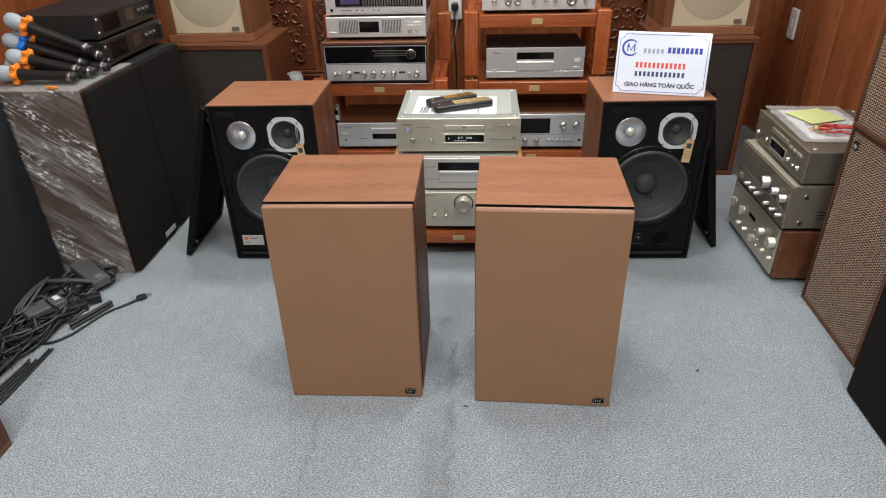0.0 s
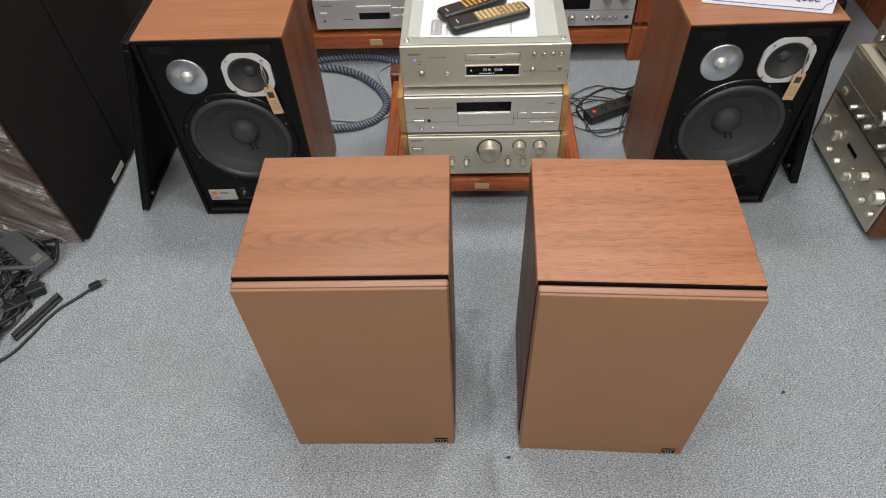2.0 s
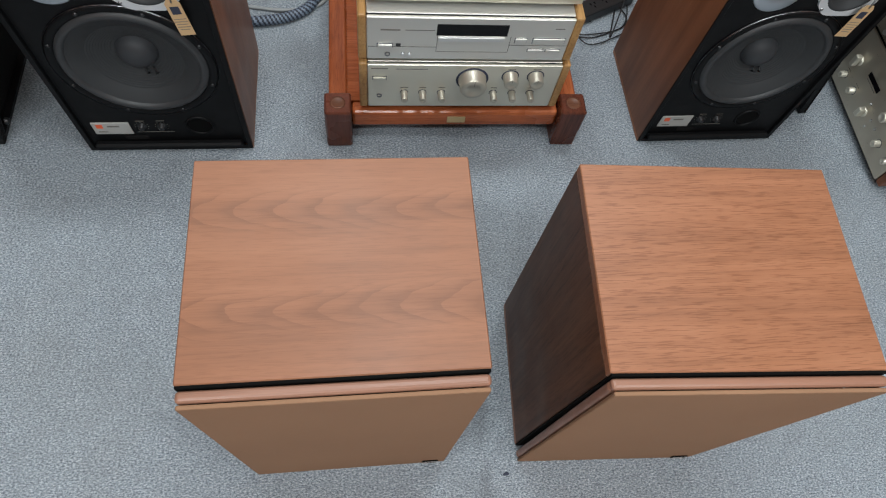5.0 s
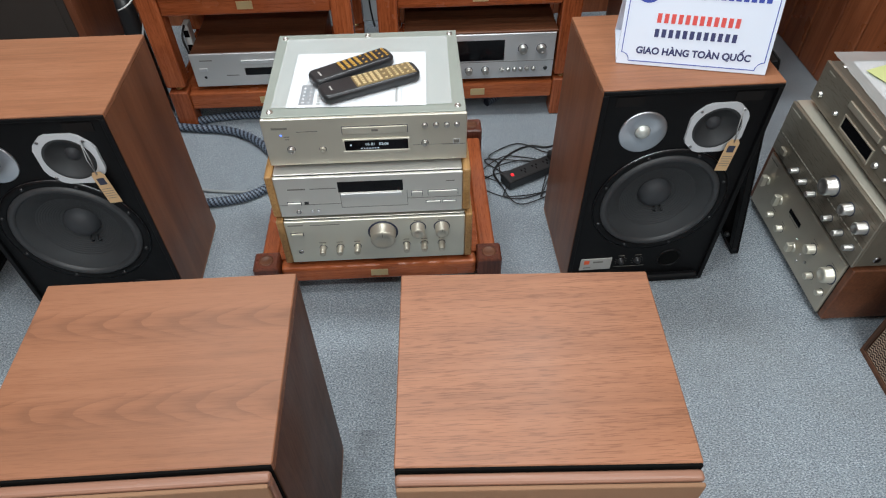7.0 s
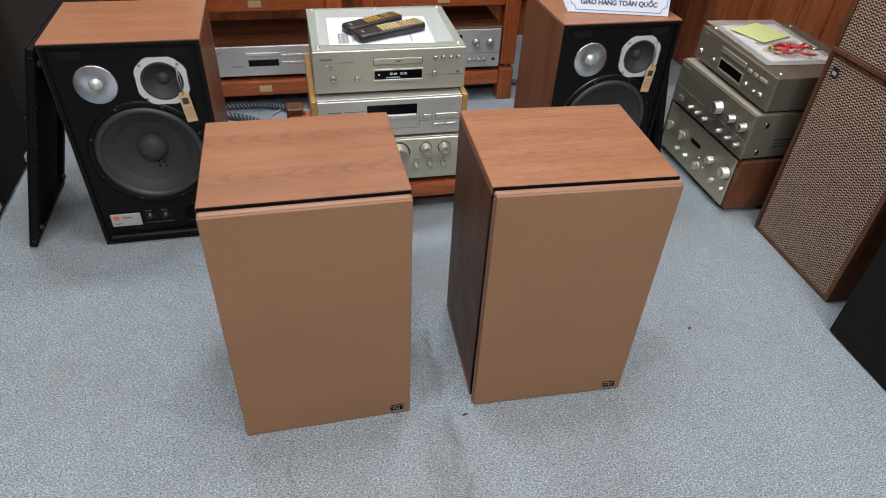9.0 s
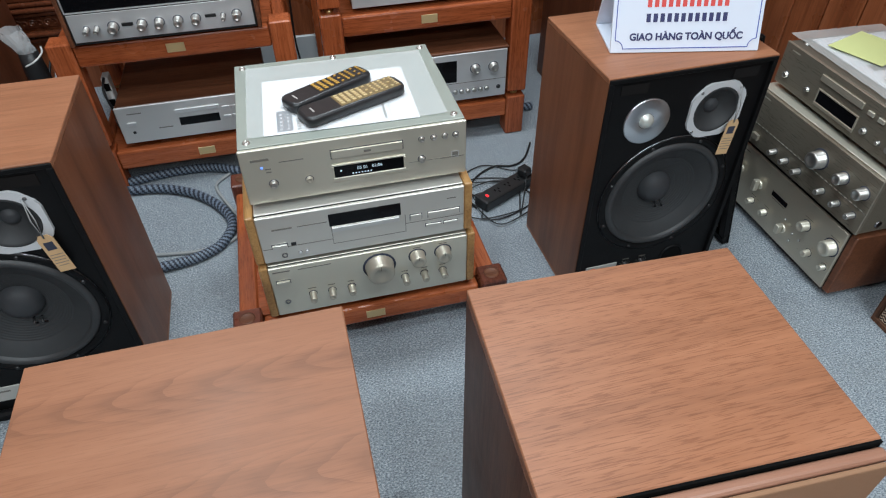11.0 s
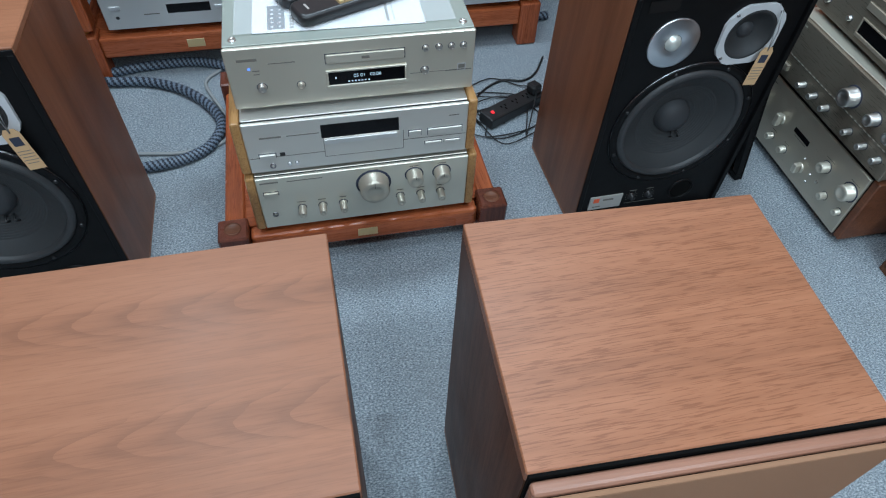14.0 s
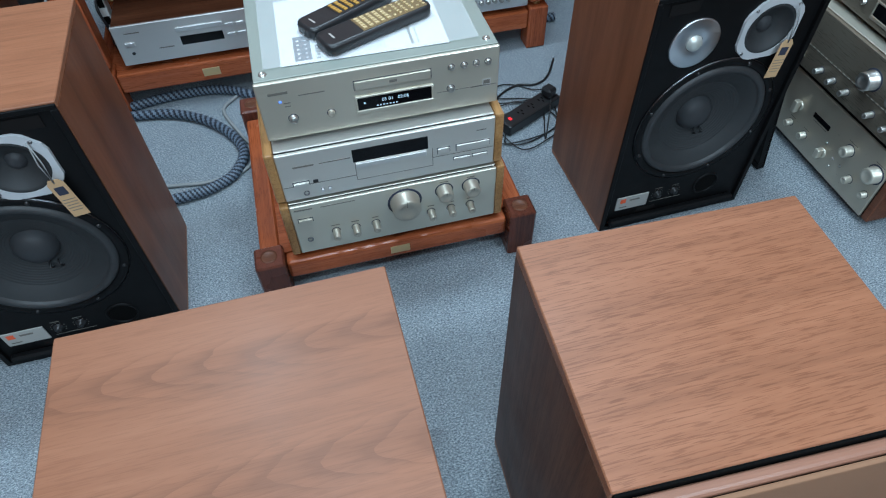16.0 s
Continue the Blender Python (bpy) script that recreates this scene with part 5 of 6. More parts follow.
for k in range(6):
    knob(u, 0.07 + k * 0.021, 0.055, 0.0065, y0, 0.010, chrome, False, 14)
knob(u, 0.215, 0.055, 0.006, y0, 0.004, black_plastic, False, 12)

u, f, y0 = deck("disc_player", pose(0.400, FY + 0.155, 0.463), 0.440, 0.148, 0.30, silver, dark_case, "silver disc player with a wide tray on a rack shelf", "disc player", feet=0.014)
window(u, 0.0, 0.112, 0.165, 0.030, y0)
part("disc_tray", box(-0.085, 0.085, y0 - 0.008, y0 + 0.0003, 0.046, 0.088, bevel=0.003), pale_silver, u)
part("lower_lip", box(-0.2195, 0.2195, y0 - 0.003, y0 + 0.0003, 0.016, 0.044, bevel=0.001), silver, u)
button(u, -0.185, 0.050, 0.022, 0.010, y0, 0.004, pale_silver)
for x in (-0.15, -0.13, -0.11, 0.11, 0.13, 0.15):
    knob(u, x, 0.052, 0.003, y0, 0.003, chrome, False, 10)
button(u, 0.185, 0.056, 0.028, 0.010, y0, 0.004, pale_silver)
button(u, 0.188, 0.092, 0.026, 0.016, y0, 0.001, white_plastic, "paper_label")
bars(u, ((-0.17, 0.125, 0.04, 0.003),), y0)

u, f, y0 = deck("amplifier", pose(0.402, FY + 0.15, 0.757), 0.484, 0.150, 0.32, pale_silver, dark_case, "silver amplifier with round knobs on a rack's top shelf", "amplifier", feet=0.016)
for x, r in ((-0.19, 0.009), (-0.13, 0.013), (-0.09, 0.013), (-0.02, 0.008), (0.03, 0.008), (0.07, 0.008), (0.14, 0.018), (0.20, 0.008)):
    knob(u, x, 0.052, r, y0, 0.018, chrome, False, 18)
window(u, 0, 0.11, 0.3, 0.035, y0)


# black bundle with a clear plastic top, and a white strip on the rack's lower shelf
bundle = thing("wrapped_bundle", pose(-0.706, 3.02, 0), "black wrapped bundle with a crumpled clear plastic top", "bundle")
bm = bmesh.new()
rings = []
for z, r in ((0.0, 0.030), (0.10, 0.034), (0.30, 0.032), (0.38, 0.027), (0.43, 0.024)):
    rings.append([bm.verts.new(((r + 0.003 * math.sin(k * 2.4 + z * 30)) * math.cos(k * math.pi / 8), (r + 0.003 * math.cos(k * 1.7 + z * 20)) * math.sin(k * math.pi / 8), z)) for k in range(16)])
for a, b in zip(rings, rings[1:]):
    for k in range(16):
        bm.faces.new((a[k], a[(k + 1) % 16], b[(k + 1) % 16], b[k])).smooth = True
bm.faces.new(rings[-1])
bm.faces.new(rings[0][::-1])
part("wrap", bm, black_plastic, bundle)
bm = bmesh.new()
rings = []
for j in range(7):
    z = 0.425 + 0.011 * j
    rings.append([bm.verts.new(((0.022 + 0.0018 * j) * (1 + 0.35 * noise.noise(Vector((k * 0.9, j * 0.7, 3.0)))) * math.cos(k * math.pi / 10) - 0.004 * j, (0.020 + 0.002 * j) * math.sin(k * math.pi / 10), z + 0.010 * noise.noise(Vector((k * 0.8, j, 8.0))))) for k in range(20)])
for a, b in zip(rings, rings[1:]):
    for k in range(20):
        bm.faces.new((a[k], a[(k + 1) % 20], b[(k + 1) % 20], b[k]))
part("plastic_top", bm, film_sleeve, bundle, "crumpled clear plastic")
bm = bmesh.new()
tube(bm, curve_points(((-0.01, -0.030, 0.40), (0.02, -0.036, 0.415), (0.036, -0.01, 0.425), (0.03, 0.02, 0.43))), 0.0025)
part("tie", bm, white_plastic, bundle)
white_strip = thing("power_strip", pose(-0.551, 3.06, 0.130), "white plastic power strip standing on end on a rack shelf", "power strip")
part("body", box(-0.010, 0.010, -0.022, 0.022, 0.001, 0.190, bevel=0.004, seg=2), white_plastic, white_strip)
for z in (0.06, 0.11, 0.16):
    part("outlet", box(-0.008, 0.008, -0.0228, -0.0215, z - 0.012, z + 0.012), port_black, white_strip)
bm = bmesh.new()
tube(bm, curve_points(((0.0, -0.02, 0.19), (-0.006, -0.05, 0.16), (0.004, -0.06, 0.10), (-0.004, -0.04, 0.05), (0.0, -0.03, 0.008))), 0.004)
part("cord", bm, black_rubber, white_strip)

# ---- stacked loudspeakers in the back corners ----
corner_side = wood("dark_red_side_veneer", (0.085, 0.026, 0.012), (0.135, 0.045, 0.021), (0.18, 0.064, 0.030), 0.35, "Z", grain=0.2)


def corner_pair(x, y, w, h, badge_x):
    t = thing("loudspeaker", pose(x, y, 0), "large walnut loudspeaker with a black grille standing on the floor", "loudspeaker", "corner floor loudspeakers")
    d = 0.40
    cabinet(t, w, h, d, cabinet_brown, corner_side, th=0.022)
    part("grille", box(-w / 2 + 0.0225, w / 2 - 0.0225, -d / 2 + 0.006, -d / 2 + 0.024, 0.0225, h - 0.0225, bevel=0.006), brown_black_cloth, t, "black cloth grille")
    bm = bmesh.new()
    pts = [(-w / 2 + 0.05, 0.05), (w / 2 - 0.05, 0.05), (w / 2 - 0.05, h - 0.11), (w / 2 - 0.10, h - 0.06), (-w / 2 + 0.10, h - 0.06), (-w / 2 + 0.05, h - 0.11)]
    fr = [bm.verts.new((px, -d / 2 + 0.002, pz)) for px, pz in pts]
    bk = [bm.verts.new((px, -d / 2 + 0.0062, pz)) for px, pz in pts]
    bm.faces.new(fr)
    for i in range(6):
        bm.faces.new((fr[i], bk[i], bk[(i + 1) % 6], fr[(i + 1) % 6]))
    part("grille_panel", bm, brown_black_cloth, t)
    u = thing("loudspeaker", pose(x + badge_x, y + 0.03, h + 0.001), "walnut loudspeaker with a cream cloth grille on top of another", "loudspeaker", "cream grille loudspeakers")
    w2, h2, d2 = 0.40, 0.62, 0.32
    cabinet(u, w2, h2, d2, teak_x, teak_shaded_z, th=0.036)
    g = part("grille", box(-w2 / 2 + 0.0365, w2 / 2 - 0.0365, -d2 / 2 + 0.008, -d2 / 2 + 0.024, 0.0365, h2 - 0.0365, bevel=0.003), cream_cloth, u, "cream cloth grille")
    bm = bmesh.new()
    lathe(bm, 0, 0.215, ((0.150, -d2 / 2 + 0.0078), (0.146, -d2 / 2 + 0.0070), (0, -d2 / 2 + 0.0070)), 48)
    part("cone_shape", bm, cream_shadow, g, "round driver showing through the cloth")
    part("badge", box(0.105, 0.140, -d2 / 2 + 0.002, -d2 / 2 + 0.008, 0.048, 0.066, bevel=0.001), bronze, g, "small dark badge")
    return t


corner_pair(-1.083, 3.150, 0.52, 0.638, -0.015)
corner_pair(1.146, 3.135, 0.44, 0.642, 0.012)

# ---- left side: black loudspeakers, amplifiers, microphones ----
for i, yy in enumerate((2.185, 2.547)):
    t = thing("loudspeaker", pose(-1.335, yy, 0, 0, 0, 90), "black floor loudspeaker with cloth front" + (" and brown side in clear film" if i == 0 else " beside a film-wrapped one"), "loudspeaker", "black floor loudspeakers")
    w, h, d = 0.361, 0.70, 0.42
    part("cabinet", box(-w / 2, w / 2, -d / 2 + 0.022, d / 2, 0, h, bevel=0.003), film_brown if i == 0 else dark_case, t, "dark brown case")
    part("grille", box(-w / 2 + 0.002, w / 2 - 0.002, -d / 2, -d / 2 + 0.0218, 0.012, h - 0.004, bevel=0.006, seg=2), black_cloth, t, "black cloth grille")
    part("name_plate", box(w / 2 - 0.125, w / 2 - 0.035, -d / 2 - 0.003, -d / 2, 0.026, 0.048, bevel=0.0008), tan_plate, t, "silver name plate")
    if i == 0:
        bm = bmesh.new()
        nx, nz = 46, 70
        rows = []
        for j in range(nz + 1):
            row = []
            for k in range(nx + 1):
                p = Vector((k / nx * 5 + j / nz * 4, j / nz * 9 - k / nx * 3, 1.0))
                row.append(bm.verts.new((-w / 2 - 0.004 - 0.010 * abs(noise.noise(p)) - 0.004 * abs(noise.noise(p * 3.1)), -d / 2 + 0.02 + (d - 0.02) * k / nx, 0.004 + (h + 0.0) * j / nz)))
            rows.append(row)
        for a, b in zip(rows, rows[1:]):
            for k in range(nx):
                bm.faces.new((a[k], a[k + 1], b[k + 1], b[k])).smooth = True
        part("plastic_wrap", bm, film_wrap, t, "crinkled clear stretch film")
        bm = bmesh.new()
        rows = []
        for j in range(21):
            rows.append([bm.verts.new((-w / 2 - 0.006 + (w + 0.006) * k / 24, -d / 2 + 0.022 + (d - 0.02) * j / 20, h + 0.0025 + 0.004 * abs(noise.noise(Vector((k * 0.4, j * 0.4, 5)))))) for k in range(25)])
        for a, b in zip(rows, rows[1:]):
            for k in range(24):
                bm.faces.new((a[k], a[k + 1], b[k + 1], b[k])).smooth = True
        part("plastic_wrap", bm, film_sleeve_dense, t)

for i, (z, off) in enumerate(((0.7085, 0.006), (0.8015, 0.0))):
    u, f, y0 = deck("power_amplifier", pose(-1.338 + off, 2.500, z, 0, 0, 90), 0.470, 0.092, 0.30, black_plastic, dark_case, "black rack amplifier with glossy controls stacked on a loudspeaker", "amplifier", feet=0.007, group="stacked black amplifiers")
    window(u, -0.13, 0.050, 0.12, 0.055, y0)
    part("meter_panel", box(-0.02, 0.045, y0 - 0.001, y0 + 0.0003, 0.030, 0.072), chrome_dark, u, "small grey meter panel")
    part("trim_line", box(-0.225, 0.225, y0 - 0.0012, y0 + 0.0003, 0.0835, 0.0855), chrome_dark, u)
    for x in (0.085, 0.118, 0.150):
        knob(u, x, 0.050, 0.011, y0, 0.014, black_plastic, False, 16)
    for x in (-0.222, 0.222):
        for zz in (0.028, 0.072):
            knob(u, x, zz, 0.005, y0, 0.003, chrome, False, 12)
    part("handle", box(0.185, 0.197, y0 - 0.020, y0, 0.02, 0.078, bevel=0.003), black_plastic, u)


def microphone(head, tail, ring, label):
    """Axis from the head to the tail; built along +x."""
    h, tl = Vector(head), Vector(tail)
    d = (tl - h)
    m = Matrix.Translation(h) @ d.to_track_quat("X", "Z").to_matrix().to_4x4()
    t = thing("microphone", m, label, "microphone", "handheld microphones")
    turn = Matrix.Rotation(radians(-90), 4, "Z")
    L = d.length

    def along(prof, seg=20):
        bm = bmesh.new()
        lathe(bm, 0, 0, prof, seg)
        bm.transform(turn)
        return bm
    part("head", along(((0, -0.028), (0.012, -0.026), (0.022, -0.018), (0.0265, -0.004), (0.0265, 0.008), (0.021, 0.030), (0.0185, 0.040))), mesh_grey, t, "grey foam-covered head")
    part("handle", along(((0.0185, 0.040), (0.0195, 0.060), (0.017, 0.10), (0.0155, L - 0.03), (0.0165, L - 0.02), (0.015, L), (0, L))), mic_body, t, "black handle")
    part("end_cap", along(((0.0158, L - 0.030), (0.0172, L - 0.028), (0.0172, L - 0.018), (0.0158, L - 0.016))), chrome_dark, t, "bright ring near the tail")
    bm = bmesh.new()
    loops = []
    for x, k in ((0.034, 0.0), (0.036, 0.75), (0.040, 1.0), (0.050, 1.0), (0.054, 0.75), (0.056, 0.0)):
        loop = []
        for q in range(48):
            a = q * math.pi / 24
            r = 0.0205 + k * (0.0045 + 0.0115 * min(1.0, max(0.0, 0.5 + 1.1 * math.cos(6 * a))))
            loop.append(bm.verts.new((x, r * math.cos(a), r * math.sin(a))))
        loops.append(loop)
    for l0, l1 in zip(loops, loops[1:]):
        for q in range(48):
            bm.faces.new((l0[q], l0[(q + 1) % 48], l1[(q + 1) % 48], l1[q]))
    bmesh.ops.recalc_face_normals(bm, faces=bm.faces)
    part("ring", bm, ring, t, "lobed rubber ring")
    return t


microphone((-1.436, 2.078, 0.742), (-1.190, 2.082, 0.727), orange_plastic, "black microphone with grey head and orange ring")
microphone((-1.412, 2.125, 0.785), (-1.190, 2.120, 0.738), orange_plastic, "black microphone with grey head and orange ring")
microphone((-1.446, 2.180, 0.826), (-1.205, 2.183, 0.745), blue_plastic, "black microphone with grey head and blue ring")
microphone((-1.420, 2.186, 0.890), (-1.178, 2.190, 0.790), orange_plastic, "silvery black microphone with grey head and orange ring")
microphone((-1.440, 2.205, 0.755), (-1.150, 2.215, 0.725), orange_plastic, "black microphone lying under the others")
microphone((-1.450, 2.155, 0.748), (-1.168, 2.160, 0.724), blue_plastic, "black microphone lying under the others")
microphone((-1.432, 2.222, 0.838), (-1.165, 2.228, 0.758), orange_plastic, "black microphone with grey head behind the others")

solo("orange_clip", box(-0.022, 0.022, -0.006, 0.006, 0, 0.008, bevel=0.003, seg=2), orange_plastic, pose(-1.243, 2.016, 0.7068, 0, 0, -15), "small orange plastic clip on the film-wrapped loudspeaker", "clip")

# black cabinet and brown cabinet at the left edge, black cabinet at the right edge
t = thing("loudspeaker", pose(-1.633, 1.632, 0, 0, 0, 90), "large black loudspeaker cabinet beside a heap of cables", "loudspeaker")
part("cabinet", box(-0.36, 0.36, -0.20, 0.25, 0, 0.78, bevel=0.006, seg=2), dark_case, t)
part("grille", box(-0.352, 0.352, -0.225, -0.2005, 0.012, 0.77, bevel=0.006, seg=2), charcoal_cloth, t, "charcoal cloth front")
t = thing("loudspeaker", pose(-1.275, 0.965, 0), "brown veneered loudspeaker cabinet on the carpet", "loudspeaker")
cabinet(t, 0.40, 0.52, 0.39, cabinet_brown, walnut_and_shaded_teak_z)
part("grille", box(-0.18, 0.18, -0.19, -0.165, 0.02, 0.50, bevel=0.004), black_cloth, t)
t = thing("loudspeaker", pose(1.415, 1.155, 0, 0, 0, -90), "black floor loudspeaker cabinet with matt front", "loudspeaker")
part("cabinet", box(-0.27, 0.27, -0.212, 0.25, 0, 0.72, bevel=0.005, seg=2), dark_case, t)
part("grille", box(-0.268, 0.268, -0.234, -0.2125, 0.004, 0.715, bevel=0.004, seg=2), black_cloth, t, "black cloth front")


# ---- right side: woven-front loudspeakers and a stack of units ----
def woven_speaker(m, label):
    w, h, d = 0.372, 0.612, 0.34
    t = thing("loudspeaker", m, label, "loudspeaker", "woven grille loudspeakers")
    cabinet(t, w, h, d, walnut_and_shaded_teak_z, walnut_and_shaded_teak_z, th=0.014)
    g = part("grille", box(-w / 2 + 0.0145, w / 2 - 0.0145, -d / 2 + 0.002, -d / 2 + 0.02, 0.0145, h - 0.0145, bevel=0.003), wicker, t, "woven tan and brown grille")
    part("badge", box(-w / 2 + 0.033, -w / 2 + 0.058, -d / 2 - 0.001, -d / 2 + 0.002, h - 0.062, h - 0.034, bevel=0.001), black_plastic, g, "small black badge")
    part("emblem", box(-w / 2 + 0.038, -w / 2 + 0.053, -d / 2 - 0.0016, -d / 2 - 0.001, h - 0.056, h - 0.046), silver, g)
    return t


ws = woven_speaker(pose(1.424, 1.707, 0, 0, 0, -91), "walnut loudspeaker with a woven tan grille and black badge")
copy_thing(ws, pose(1.418, 1.700, 0.6125, 0, 0, -90.5))

RX = 1.168
u, f, y0 = deck("amplifier", pose(RX + 0.188, 2.215, 0.0, 0, 0, -90), 0.430, 0.200, 0.34, pale_bronze, dark_case, "champagne amplifier with walnut side panels on the carpet", "amplifier", feet=0.022)
for s in (-1, 1):
    a0, a1 = sorted((s * 0.2155, s * 0.236))
    part("wood_side", box(a0, a1, -0.166, 0.176, 0.018, 0.203, bevel=0.003), cabinet_brown, u, "walnut side panel")
for x, z, r, l in ((0.100, 0.135, 0.0135, 0.022), (0.189, 0.138, 0.0205, 0.024), (-0.097, 0.068, 0.009, 0.018), (-0.039, 0.070, 0.0095, 0.018), (0.140, 0.077, 0.0095, 0.018), (0.196, 0.079, 0.0085, 0.015)):
    knob(u, x, z, r, y0, l, champagne, False, 22)
for x, z, hh in ((-0.180, 0.123, 0.034), (-0.095, 0.125, 0.034), (0.035, 0.073, 0.026)):
    # wing-shaped selector knobs on round collars
    k = part("selector_knob", box(x - 0.0075, x + 0.0075, y0 - 0.020, y0 - 0.0042, z - hh / 2, z + hh / 2, bevel=0.003, seg=2), champagne, u)
    part("collar", knob_mesh(x, z, 0.0135, y0, 0.004, 22), champagne, k)
window(u, -0.010, 0.137, 0.062, 0.014, y0)
for x, z in ((0.035, 0.104), (0.072, 0.084), (0.100, 0.084), (0.072, 0.060)):
    knob(u, x, z, 0.003, y0, 0.004, chrome, False, 10)
bars(u, ((-0.185, 0.185, 0.04, 0.003), (-0.010, 0.124, 0.05, 0.0015), (0.100, 0.157, 0.03, 0.0015), (0.189, 0.166, 0.03, 0.0015), (-0.097, 0.086, 0.02, 0.0015), (-0.039, 0.088, 0.02, 0.0015)), y0)

u, f, y0 = deck("amplifier", pose(RX + 0.190, 2.205, 0.203, 0, 0, -90), 0.450, 0.165, 0.36, bronze, bronze, "bronze aluminium amplifier with round silver knobs on another", "amplifier", feet=0.013)
part("lower_panel_edge", box(-0.2245, 0.2245, y0 - 0.0008, y0 + 0.0003, 0.072, 0.074), etched, u)
part("top_lid", box(-0.222, 0.222, -0.174, 0.178, 0.1652, 0.168, bevel=0.001), champagne, u)
for x, z, r, l in ((0.050, 0.110, 0.0220, 0.028), (0.131, 0.111, 0.0140, 0.024), (0.194, 0.113, 0.0140, 0.024), (-0.088, 0.043, 0.0075, 0.022), (-0.042, 0.044, 0.0075, 0.022), (0.006, 0.045, 0.0075, 0.022), (0.094, 0.047, 0.0075, 0.022), (0.146, 0.049, 0.0075, 0.022), (0.195, 0.051, 0.0075, 0.022)):
    knob(u, x, z, r, y0, l, chrome, False, 24)
button(u, -0.168, 0.042, 0.024, 0.016, y0, 0.008, pale_bronze)
bars(u, tuple((-0.205 + k * 0.0165, 0.0745, 0.009, 0.0022) for k in range(26)), y0 - 0.0008, champagne, "panel_seam")
bars(u, ((-0.19, 0.150, 0.05, 0.003),), y0, champagne)
for sz in (0.035, 0.13):
    for sx in (-0.13,):
        bm = bmesh.new()
        lathe(bm, 0, 0, ((0.009, 0), (0.009, -0.002), (0.005, -0.003), (0, -0.003)), 16)
        bm.transform(Matrix.Translation((0.2235, sx, sz)) @ Matrix.Rotation(radians(90), 4, "Z"))
        part("side_bolt", bm, chrome_dark, u)
for k in range(3):
    part("vent_slot", box(0.2232, 0.2242, -0.08, 0.12, 0.05 + k * 0.012, 0.054 + k * 0.012), ink, u)

u, f, y0 = deck("cd_player", pose(RX + 0.205, 2.192, 0.3705, 0, 0, -91.5), 0.444, 0.122, 0.34, bronze, lid_dark, "bronze aluminium disc player under a clear sleeve on an amplifier", "cd player", feet=0.014)
window(u, 0.0, 0.051, 0.130, 0.030, y0, rim=pale_bronze)
button(u, -0.003, 0.096, 0.142, 0.016, y0, 0.004, pale_bronze, "disc_tray")
for x, w in ((0.094, 0.018), (0.126, 0.018), (0.166, 0.036)):
    button(u, x, 0.092, w, 0.010, y0, 0.004, champagne)
for x, z, r in ((0.095, 0.049, 0.007), (0.142, 0.047, 0.0045), (0.174, 0.049, 0.0075), (-0.187, 0.046, 0.0078), (-0.102, 0.048, 0.006)):
    knob(u, x, z, r, y0, 0.008, chrome, False, 16)
bars(u, ((-0.18, 0.108, 0.03, 0.003),), y0, champagne)
for x, yy in ((-0.19, -0.14), (0.19, -0.14), (0.19, 0.15), (-0.19, 0.15)):
    bm = bmesh.new()
    lathe(bm, 0, 0, ((0.008, 0), (0.006, 0.003), (0, 0.0032)), 14)
    bm.transform(Matrix.Translation((x, yy, 0.122)) @ Matrix.Rotation(radians(90), 4, "X"))
    part("lid_screw", bm, chrome, u)
T3 = 0.3705 + 0.122
bm = bmesh.new()
rows = []
for j in range(17):
    rows.append([bm.verts.new((-0.20 + 0.385 * k / 24, -0.150 + 0.26 * j / 16, 0.0045 + 0.0022 * noise.noise(Vector((k * 0.4, j * 0.4, 9.0))))) for k in range(25)])
for a, b in zip(rows, rows[1:]):
    for k in range(24):
        bm.faces.new((a[k], a[k + 1], b[k + 1], b[k])).smooth = True
solo("plastic_sleeve", bm, film_sleeve_dense, pose(RX + 0.205, 2.238, T3, 0, 0, -93), "milky plastic document sleeve on a disc player", "plastic sleeve")
sheet = solo("paper_sheet", box(-0.16, 0.15, -0.11, 0.10, 0, 0.0008), paper_white, pose(RX + 0.20, 2.240, T3 + 0.0004, 0, 0, -92), "white sheet under a plastic sleeve", "paper")
part("print_block", box(-0.006, 0.022, -0.075, 0.075, 0.0008, 0.0011), etched, sheet, "dark printed band")
solo("paper_note", box(-0.072, 0.072, -0.068, 0.068, 0, 0.0006), yellow_paper, pose(1.357, 2.312, T3 + 0.0078, 0, 0, 19), "pale yellow paper note on a plastic sleeve", "note")
cb = thing("cable", pose(1.360, 2.138, T3 + 0.011), "bunch of short red audio cables with gold plugs on a sleeve", "cable")
